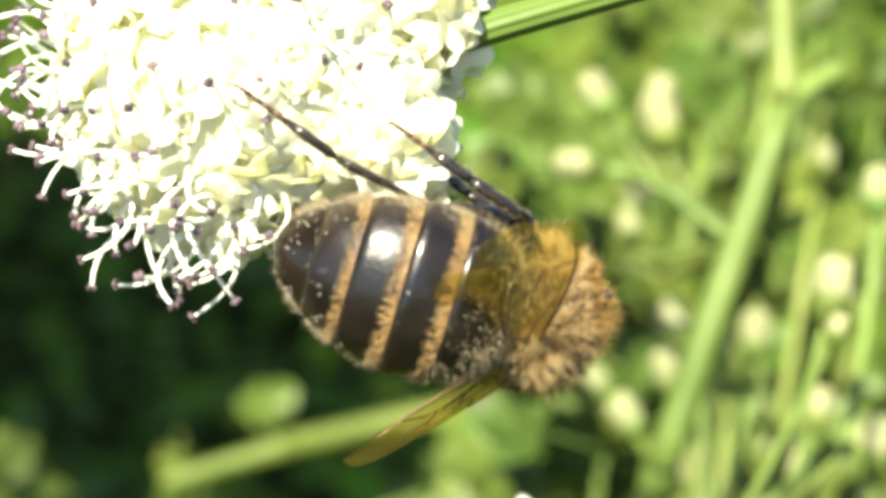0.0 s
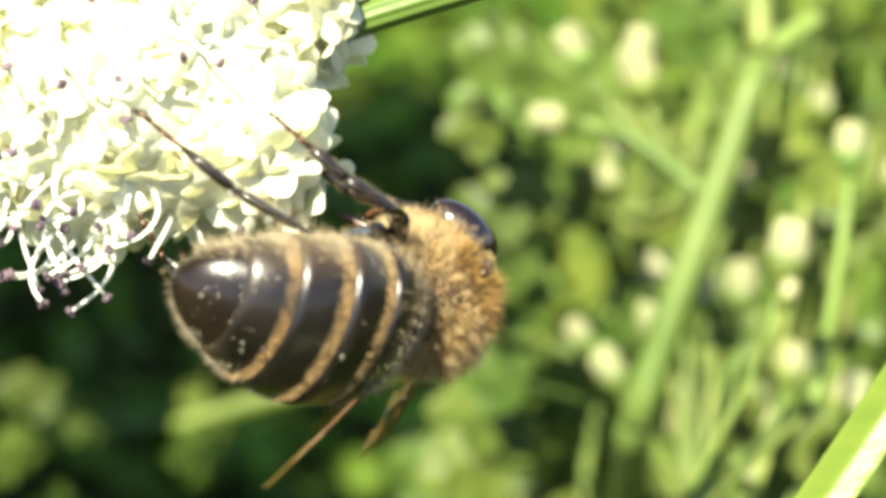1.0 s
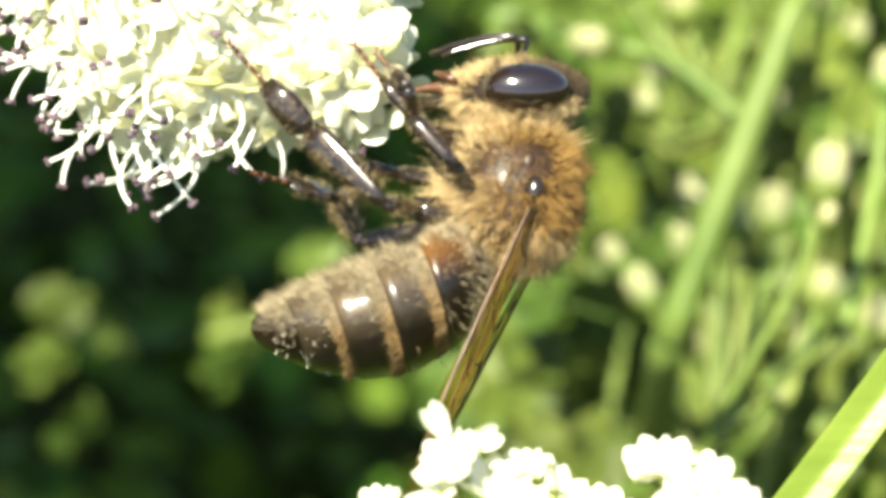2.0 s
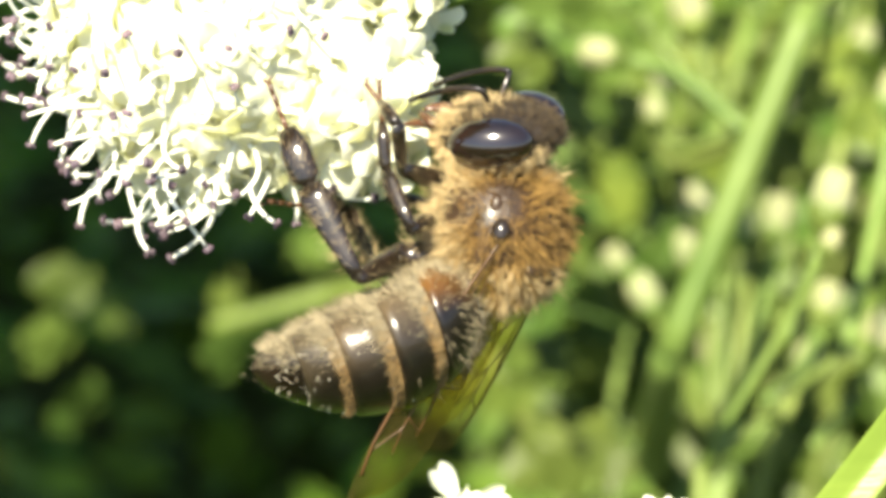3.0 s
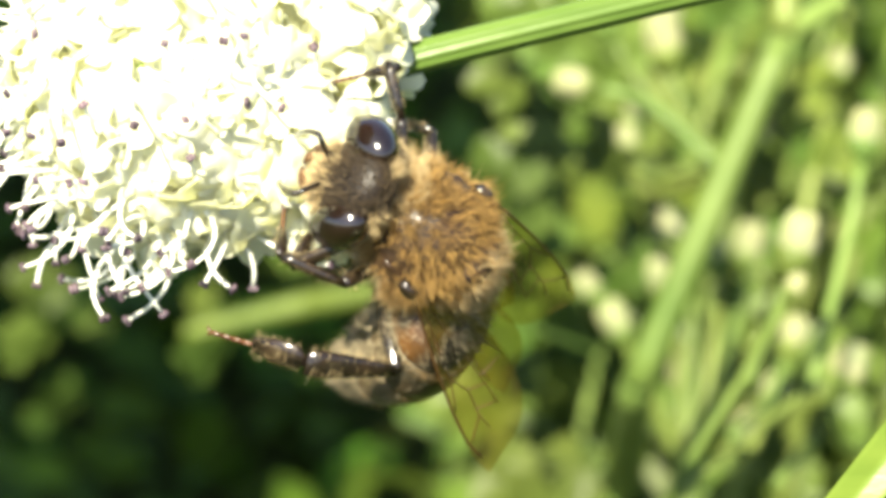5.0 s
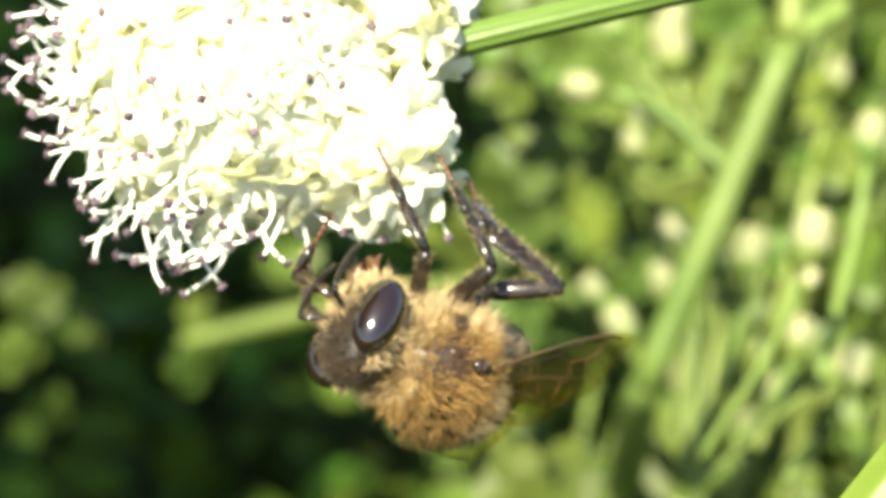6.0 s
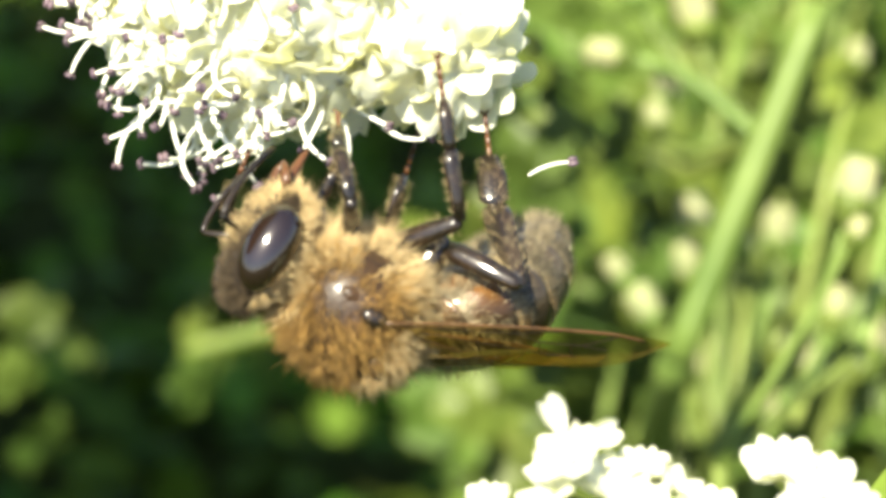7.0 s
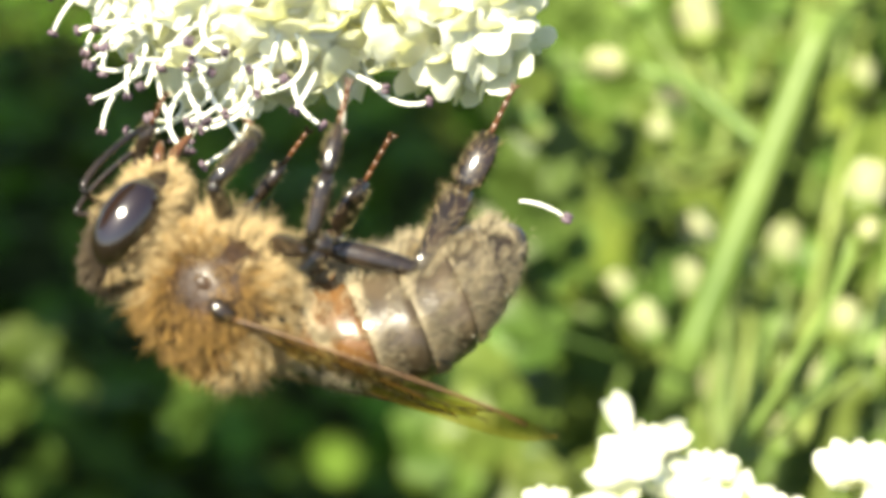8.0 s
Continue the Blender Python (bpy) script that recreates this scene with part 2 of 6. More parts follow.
class Shape:
    """Collects rings, tubes and spikes in millimetres."""

    def __init__(self):
        self.v, self.f, self.i = [], [], []

    def ring_skin(self, rings, closed=True, caps=True, index=0):
        """Skin a row of rings, each a list of places."""
        b, n = len(self.v), len(rings[0])
        for r in rings:
            self.v += [tuple(p) for p in r]
        for k in range(len(rings) - 1):
            for j in range(n if closed else n - 1):
                a, c = b + k * n + j, b + k * n + (j + 1) % n
                self.f.append((a, c, c + n, a + n))
        if caps and closed:
            self.f.append(tuple(b + j for j in reversed(range(n))))
            self.f.append(tuple(b + (len(rings) - 1) * n + j for j in range(n)))
        self.i += [index] * (len(self.f) - len(self.i))

    def tube(self, points, radii, n=6, index=0, flat=1.0):
        """A tube along points, flat: its thickness across the bend as a share of its width."""
        pts = [Vector(p) for p in points]
        up, rings = None, []
        for k, p in enumerate(pts):
            d = (pts[min(k + 1, len(pts) - 1)] - pts[max(k - 1, 0)]).normalized()
            if up is None:
                up = d.orthogonal().normalized() if abs(d.z) > 0.95 else (Vector((0, 0, 1)) - d * d.z).normalized()
            up = (up - d * up.dot(d)).normalized()
            side = d.cross(up)
            r = radii[k] if isinstance(radii, (list, tuple)) else radii
            rings.append([p + (side * math.cos(a) + up * math.sin(a) * flat) * r for a in (2 * math.pi * j / n for j in range(n))])
        self.ring_skin(rings, index=index)

    def ball(self, c, r, n=8, m=6, index=0, turn=None):
        rings = []
        for k in range(m + 1):
            a = math.pi * min(max(k / m, 0.03), 0.97)
            ring = []
            for j in range(n):
                b = 2 * math.pi * j / n
                p = Vector((-math.cos(a) * r[0], math.sin(a) * math.cos(b) * r[1], math.sin(a) * math.sin(b) * r[2]))
                ring.append(Vector(c) + (turn @ p if turn else p))
            rings.append(ring)
        self.ring_skin(rings, index=index)

    def spike(self, p, q, r, index=0, bend=None):
        """A thin three-sided hair from p to q."""
        p, q = Vector(p), Vector(q)
        d = (q - p).normalized()
        s = d.orthogonal().normalized()
        u = d.cross(s)
        b = len(self.v)
        ring = [p + (s * math.cos(a) + u * math.sin(a)) * r for a in (0, 2.094, 4.189)]
        if bend is None:
            self.v += [tuple(x) for x in ring] + [tuple(q)]
            self.f += [(b, b + 1, b + 3), (b + 1, b + 2, b + 3), (b + 2, b, b + 3)]
        else:
            mid = (p + q) / 2 + Vector(bend)
            self.v += [tuple(x) for x in ring] + [tuple(x - p + mid - (x - p) * 0.35) for x in ring] + [tuple(q)]
            for j in range(3):
                k = (j + 1) % 3
                self.f += [(b + j, b + k, b + 3 + k, b + 3 + j), (b + 3 + j, b + 3 + k, b + 6)]
        self.i += [index] * (len(self.f) - len(self.i))

    def mesh(self, name, mats, smooth=True):
        return mesh_of(name, self.v, self.f, mats, self.i if any(self.i) else None, smooth)


def bezier(a, b, c, d, n):
    a, b, c, d = map(Vector, (a, b, c, d))
    return [a * (1 - t) ** 3 + b * 3 * t * (1 - t) ** 2 + c * 3 * t * t * (1 - t) + d * t ** 3 for t in (k / n for k in range(n + 1))]


def aim(p, x, z):
    """A pose at p (millimetres) whose x axis goes along x and whose z axis is near z."""
    x = Vector(x).normalized()
    z = Vector(z)
    z = z - x * z.dot(x)
    z = z.normalized() if z.length > 1e-6 else x.orthogonal().normalized()
    y = z.cross(x)
    m = Matrix((x, y, z)).transposed().to_4x4()
    m.translation = Vector(p) / 1000
    return m


# ---- the ground ----
def build_ground():
    n, half = 60, 300.0
    verts, faces = [], []
    steps = [math.copysign(abs(u) ** 4 * half, u) for u in (2 * k / n - 1 for k in range(n + 1))]
    for y in steps:
        for x in steps:
            near = math.exp(-(x * x + y * y) / 9)
            verts.append((x * 1000, y * 1000, 18 * near * noise.noise(Vector((x * 6, y * 6, 0)))))
    for j in range(n):
        for i in range(n):
            a = j * (n + 1) + i
            faces.append((a, a + 1, a + n + 2, a + n + 1))
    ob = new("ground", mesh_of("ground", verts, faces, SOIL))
    tagged(ob, "garden soil under the plants, coloured dark to stand for shade", "ground", kind="structure")


build_ground()


# ---- flower heads ----
def petal_mesh(seed, length=1.5, width=1.5):
    """A broad, notched, cupped petal that springs from the origin along x."""
    rng = random.Random(seed)
    s = Shape()
    nu, nv = 7, 6
    cup, curl, ph = rng.uniform(0.28, 0.5), rng.uniform(0.15, 0.55), rng.uniform(0, 6)
    top = []
    for k in range(nu + 1):
        u = k / nu
        half = width * 0.5 * (0.16 + 0.84 * math.sin(math.pi * min(1, 0.08 + 0.62 * u)) ** 1.1) * (1 if u < 0.8 else 1 - 2.6 * (u - 0.8) ** 1.5)
        row = []
        for j in range(nv + 1):
            v = 2 * j / nv - 1
            reach = length * u * (1 - 0.16 * u * math.exp(-(v / 0.35) ** 2))
            z = cup * (v * half) ** 2 * 1.6 + 0.55 * length * u * u * curl + 0.05 * math.sin(5 * v + 4 * u + ph)
            row.append((reach, v * half, z))
        top.append(row)
    s.ring_skin(top, closed=False, caps=False)
    s.ring_skin([[(x, y, z - 0.04) for x, y, z in reversed(r)] for r in top], closed=False, caps=False)
    return s.mesh("petal", PETAL)


def stamen_mesh(seed, length):
    """A thin bent white filament with a two-lobed purple anther."""
    rng = random.Random(seed)
    s = Shape()
    side = rng.uniform(-0.5, 0.5) * length
    end = Vector((length * rng.uniform(0.8, 1), side, -rng.uniform(0.05, 0.4) * length))
    pts = bezier((0, 0, 0), (length * 0.4, side * -0.5, 0.25 * length), (length * 0.75, side * 0.3, 0.25 * length), end, 9)
    s.tube(pts, [0.078 - 0.003 * k for k in range(10)], 6)
    d = (pts[-1] - pts[-2]).normalized()
    t = d.orthogonal().normalized()
    for sgn in (-1, 1):
        s.ball(end + d * 0.03 + t * 0.065 * sgn, (0.145, 0.085, 0.095), 7, 5, 1, d.cross(t).to_track_quat("X", "Z").to_matrix())
    return s.mesh("stamen", [FILAMENT, ANTHER])


def ovary_mesh():
    s = Shape()
    s.tube([(-1.6, 0, 0), (-0.6, 0.05, 0), (-0.1, 0, 0), (0.12, 0, 0)], [0.1, 0.18, 0.32, 0.14], 8)
    s.ball((0.16, 0.09, 0), (0.16, 0.12, 0.12), 7, 5)
    s.ball((0.16, -0.09, 0), (0.16, 0.12, 0.12), 7, 5)
    return s.mesh("floret", OVARY)


PETALS = [petal_mesh(k) for k in range(6)]
LONG_STAMENS = [stamen_mesh(50 + k, 2.15 + 0.2 * (k % 4)) for k in range(6)]
STAMENS = [stamen_mesh(20 + k, (1.6, 1.9, 2.3, 2.0, 2.5)[k % 5]) for k in range(10)]
OVARY_MESH = ovary_mesh()


def floret(head, p, out, rng, stamens, size=1.0, spread=38, kinds=None):
    """One small five-petalled flower on the head, facing out."""
    m = aim(p, out, (rng.uniform(-1, 1), rng.uniform(-1, 1), rng.uniform(-1, 1)))
    f = part("floret", OVARY_MESH, head, m @ Matrix.Diagonal((size, size, size, 1)))
    turn = rng.uniform(0, 72)
    for k in range(5):
        a = turn + 72 * k + rng.uniform(-12, 12)
        lift = spread + rng.uniform(-18, 18)
        part("petal", PETALS[rng.randrange(6)], f, mm(0.1, 0, 0, a) @ mm(0, 0, 0.05, 0, -lift))
    for k in range(stamens):
        a = turn + 36 + 72 * k + rng.uniform(-25, 25)
        part("stamen", rng.choice(kinds or STAMENS), f, mm(0.1, 0, 0, a) @ mm(0, 0, 0.02, 0, -rng.uniform(10, 50)))
    return f


def golden(count):
    for k in range(count):
        z = 1 - 2 * (k + 0.5) / count
        r, a = math.sqrt(1 - z * z), k * 2.39996
        yield Vector((r * math.cos(a), r * math.sin(a), z))


def flower_mass(name, head, centre, radii, count, rng, keep):
    """The florets behind and between, as one mass of petals."""
    s = Shape()
    for d in golden(count):
        if not keep(d):
            continue
        p = Vector(centre) + Vector((d.x * radii[0], d.y * radii[1], d.z * radii[2]))
        for k in range(5):
            q = d.to_track_quat("Z", "Y") @ Vector((math.cos(1.257 * k + 9 * d.x), math.sin(1.257 * k + 9 * d.x), rng.uniform(0.2, 1)))
            w = d.cross(q).normalized() * 0.5
            a = p + q * 1.1
            b = len(s.v)
            s.v += [tuple(p), tuple(p + q * 0.55 + w), tuple(a + w * 0.6), tuple(a - w * 0.6), tuple(p + q * 0.55 - w)]
            s.f += [(b, b + 1, b + 2, b + 3, b + 4)]
            s.i.append(0)
    return part(name, s.mesh(name, PETAL_MASS), head, kind="stuff")


def build_main_head():
    rng = random.Random(5)
    head = thing("white_flower", FOCUS.copy(), "white round flower head with purple-tipped stamens on a green stem", "flower")
    c, r = Vector((-6.0, 5.7, -4.6)), Vector((4.6, 4.7, 4.1))
    core = Shape()
    core.ball(c, r * 0.9, 24, 16)
    part("core", core.mesh("core", PETAL_MASS), head, label="pale green-white core of packed flower stalks")
    flower_mass("petal_mass", head, c, r * 0.93, 260, rng, lambda d: True)
    n = 0
    for d in golden(150):
        if d.z < -0.35 or n >= 64:
            continue
        n += 1
        d = (d + Vector((rng.uniform(-0.12, 0.12), rng.uniform(-0.12, 0.12), rng.uniform(-0.12, 0.12)))).normalized()
        p = c + Vector((d.x * r.x, d.y * r.y, d.z * r.z)) * rng.uniform(0.95, 1.05)
        left = -0.75 * d.x - 0.45 * d.y
        count = 1 if d.z > 0.72 else 5 if left > 0.32 else 2 if left > 0.05 else 1 if rng.random() < 0.35 else 0
        floret(head, p, d, rng, count, rng.uniform(0.95, 1.15), 62, LONG_STAMENS if d.y < -0.45 and d.z > -0.1 else None)
    c3 = Vector((-0.7, 7.5, -4.5))
    for d in golden(26):
        if d.z < -0.35 or d.x < -0.5:
            continue
        floret(head, c3 + d * 1.6 * rng.uniform(0.9, 1.1), (d + Vector((0.2, -0.1, 0))).normalized(), rng, 0, rng.uniform(1.0, 1.2), 60)
    core = Shape()
    core.ball(c3, (1.4, 1.4, 1.4), 14, 10)
    part("core", core.mesh("core", PETAL_MASS), head)
    stem = Shape()
    pts = bezier((-3.5, 5.5, -5.2), (-1.0, 6.2, -3.6), (2.5, 7.1, -3.0), (26, 13.2, -6.0), 16)
    rings = []
    for k, p in enumerate(pts):
        d = (pts[min(k + 1, 16)] - pts[max(k - 1, 0)]).normalized()
        u = (Vector((0, 0, 1)) - d * d.z).normalized()
        s = d.cross(u)
        rings.append([p + (s * math.cos(a) + u * math.sin(a)) * 0.47 * (1 + (0.09 if j % 4 < 2 else -0.04)) for j, a in ((j, 2 * math.pi * j / 40) for j in range(40))])
    stem.ring_skin(rings)
    part("stem", stem.mesh("stem", STEM), head, label="ribbed green flower stem")
    return head


def build_side_cluster():
    """The loose outer cluster of the head, which gives way under the bee's feet."""
    rng = random.Random(8)
    cluster = thing("flower_cluster", FOCUS.copy(), "loose white floret cluster at the head's edge under the bee's feet", "flower")
    c = Vector((-0.9, 3.3, -3.4))
    core = Shape()
    core.ball(c + Vector((-0.3, 0.1, -0.2)), (1.35, 1.35, 1.35), 14, 10)
    part("core", core.mesh("core", OVARY), cluster, label="yellow-green core between the florets")
    for d in golden(30):
        if d.z < -0.35 or d.x < -0.45 or d.y > 0.75:
            continue
        floret(cluster, c + d * 1.6 * rng.uniform(0.88, 1.1), (d + Vector((0.2, -0.2, 0))).normalized(), rng, 0, rng.uniform(1.05, 1.25), 58)
    ray = Shape()
    ray.tube(bezier(c, c + Vector((-0.8, 0.6, -0.8)), (-3.2, 4.2, -5.4), (-4.6, 5.2, -5.6), 8), 0.3, 8)
    part("stalk", ray.mesh("stalk", STEM), cluster)
    return cluster


def build_low_head():
    rng = random.Random(11)
    head = thing("white_flower", FOCUS.copy(), "white flower head of crowded florets below the bee", "flower")
    for p, out, size, spread in (((1.7, -8.1, 6.0), (-.5, .7, .5), 0.75, 42), ((2.5, -8.9, 5.6), (.1, .8, .6), 0.85, 40), ((1.3, -8.8, 5.6), (-.8, .3, .5), 0.7, 45),
                                 ((3.3, -8.5, 5.0), (.1, 1, .4), 0.6, 40), ((4.1, -8.9, 5.0), (.5, .7, .5), 0.65, 40), ((-0.3, -9.2, 5.0), (-.2, 1, .4), 0.5, 40),
                                 ((6.7, -8.5, 5.0), (-.3, .8, .5), 0.8, 42), ((7.7, -8.9, 5.0), (.2, .9, .5), 0.75, 42), ((8.6, -9.4, 5.0), (.5, .7, .5), 0.7, 42),
                                 ((7.2, -9.4, 5.5), (0, .5, .8), 0.8, 38), ((3.2, -9.7, 6.0), (0, .5, .8), 0.9, 38), ((5.2, -9.7, 4.0), (0, .9, .5), 0.7, 40)):
        floret(head, p, out, rng, 0, size * 0.82, spread)
    for p, way in (((1.4, -7.3, 6.0), (-.55, .75, .1)), ((1.9, -7.6, 5.6), (.75, .35, .1))):
        part("petal", PETALS[2], head, aim(p, way, (.2, .1, 1)) @ Matrix.Diagonal((0.62, 0.42, 0.6, 1)))
    for p in ((2.2, -9.8, 4.6), (7.2, -9.9, 4.0), (4.7, -10.0, 3.6)):
        ray = Shape()
        ray.tube(bezier(p, Vector(p) + Vector((0, -1, -0.3)), (4.7, -11, 4.6), (4.8, -12.2, 5), 8), 0.28, 8)
        part("stalk", ray.mesh("stalk", STEM), head)
    stem = Shape()
    stem.tube(bezier((4.8, -12, 5), (5, -18, 3), (6, -40, -10), (8, -150, -60), 12), 0.7, 10)
    part("stem", stem.mesh("stem", STEM), head)
    return head


def build_loose_stamen():
    """A shed stamen that clings to the bee: the filament runs back from the anther along -x."""
    s = Shape()
    s.tube(bezier((-1.25, -0.08, 0), (-0.9, 0.06, 0), (-0.5, 0.1, 0.05), (0, 0, 0), 8), [0.03, 0.035, 0.04, 0.042, 0.042, 0.04, 0.038, 0.035, 0.03], 6)
    ob = thing("loose_stamen", FOCUS.copy(), "loose white stamen with purple tip caught on the bee", "stamen")
    part("filament", s.mesh("filament", FILAMENT), ob)
    a = Shape()
    for y in (-1, 1):
        a.ball((0.06, 0.06 * y, 0), (0.16, 0.09, 0.1), 8, 6)
    part("anther", a.mesh("anther", ANTHER), ob, label="dark purple anther")
    return ob


build_main_head()
side_cluster = build_side_cluster()
low_head = build_low_head()
loose_stamen = build_loose_stamen()


# ---- the bee: x forward, y to its left, z up its back ----
def blob(s, stations, n=24, index=0):
    """Skin of upright oval rings: x, half width, half height, lift."""
    s.ring_skin([[(x, w * math.cos(a), z + h * math.sin(a)) for a in (2 * math.pi * j / n for j in range(n))] for x, w, h, z in stations], index=index)


def fur_coat(name, parent, material, centre, radii, clumps, each, length, rng, keep, sweep, thick=0.0062, label="", spread=0.11, trim=None):
    """Fine hairs over an oval body in pointed tufts, swept one way."""
    s = Shape()
    c, radii = Vector(centre), Vector(radii)
    for d in golden(clumps):
        d = (d + Vector((rng.gauss(0, 0.03), rng.gauss(0, 0.03), rng.gauss(0, 0.03)))).normalized()
        if not keep(d, rng):
            continue
        nor = Vector((d.x / radii.x, d.y / radii.y, d.z / radii.z)).normalized()
        way = (nor * 0.85 + noise.noise_vector(d * 3.5) * 0.5 + noise.noise_vector(d * 9) * 0.45 + Vector(sweep) * rng.uniform(0.4, 1)).normalized()
        ln = length * rng.uniform(0.65, 1.15) * (1 + 0.5 * noise.noise(d * 5 + Vector((3, 1, 7)))) * (trim(d) if trim else 1.0)
        tip = c + Vector((d.x * radii.x, d.y * radii.y, d.z * radii.z)) + way * ln
        for _ in range(each):
            e = (d + Vector((rng.gauss(0, spread), rng.gauss(0, spread), rng.gauss(0, spread))) * 0.6).normalized()
            p = c + Vector((e.x * radii.x, e.y * radii.y, e.z * radii.z))
            loose = rng.uniform(0.06, 0.2) if rng.random() < 0.75 else 0.4
            q = p + (tip - p).normalized() * ln * rng.uniform(0.55, 1.05) + Vector((rng.gauss(0, 1), rng.gauss(0, 1), rng.gauss(0, 1))) * ln * loose * 0.6
            s.spike(p - nor * 0.03, q, thick, bend=nor * ln * 0.1)
    return part(name, s.mesh(name, material), parent, label=label, kind="stuff")


def build_thorax(bee):
    rng = random.Random(3)
    s = Shape()
    blob(s, [(-2.15, 0.35, 0.4, -0.4), (-1.95, 0.95, 0.95, -0.3), (-1.5, 1.45, 1.42, -0.12), (-0.8, 1.8, 1.72, 0.0), (0, 1.9, 1.82, 0.03),
             (0.8, 1.75, 1.68, 0), (1.35, 1.4, 1.35, -0.05), (1.7, 0.95, 0.95, -0.05), (1.9, 0.5, 0.55, -0.05)])
    s.ball((-1.05, 0, 1.45), (0.5, 0.95, 0.35), 14, 8)
    thorax = part("thorax", s.mesh("thorax", SHIELD_SKIN), bee, label="dark brown thorax under tawny fur")
    r = (1.95, 1.85, 1.78)

    def bare(d):
        """How far a spot lies on the sparsely haired back shield, a shoulder or a side plate."""
        y = abs(d.y)
        back = min(0.4, 0.8 - math.hypot(d.x - 0.05, d.y) / 0.7) if d.z > 0 else 0.0
        shoulder = 1.25 - math.dist((d.x, y, d.z), (0.38, 0.8, 0.46)) / 0.38
        side = 1.2 - math.dist((d.x, y, d.z), (0.24, 0.93, -0.2)) / 0.4
        return max(0.0, min(0.93, 1.3 * max(back, shoulder, side) + 0.22 * noise.noise(d * 4)))

    def trim(d):
        wing_base = max(0.0, 1 - math.dist((d.x, abs(d.y), d.z), (-0.62, 0.75, 0.25)) / 0.55)
        return 1 - 0.55 * bare(d) - 0.45 * min(1.0, 2 * wing_base) * (1 - bare(d))

    fur_coat("fur", thorax, FUR, (0, 0, 0), r, 2000, 13, 0.7, rng, lambda d, g: d.z > -0.3 and g.random() > bare(d), (-0.45, 0, 0.0), label="golden tawny fur", trim=trim)
    fur_coat("fur", thorax, PALE_FUR, (0, 0, 0), r, 1900, 13, 0.85, rng, lambda d, g: (d.z <= 0.05 or d.x < -0.5 or d.x > 0.72) and g.random() > bare(d), (-0.2, 0, -0.1), label="pale buff fur", trim=trim)
    fur_coat("fur", thorax, BROWN_FUR, (0, 0, 0), r, 1500, 7, 0.24, rng, lambda d, g: d.z > -0.5 and -0.7 < d.x < 0.8 and g.random() < 0.75, (-0.6, 0, 0), 0.0065, "short brown shield fur", 0.16)
    for y in (1, -1):
        t = Shape()
        t.ball((0.62, 1.52 * y, 0.62), (0.3, 0.2, 0.22), 14, 9)
        part("shoulder_lobe", t.mesh("shoulder_lobe", SHIELD_SKIN), thorax, label="small glossy brown shoulder lobe")
    for y in (1, -1):
        t = Shape()
        t.ball((-0.12, 1.74 * y, 0.98), (0.38, 0.24, 0.28), 16, 10)
        part("tegula", t.mesh("tegula", LEG_SKIN), thorax, label="shiny brown wing-base plate")


def head_skin(v):
    x, y, z = v
    squeeze = 1 - 0.32 * max(0.0, -z / 1.7)
    return (x, y * squeeze, z)


def grown(s, g):
    s.v = [(x * g, y * g, z * g) for x, y, z in s.v]
    return s


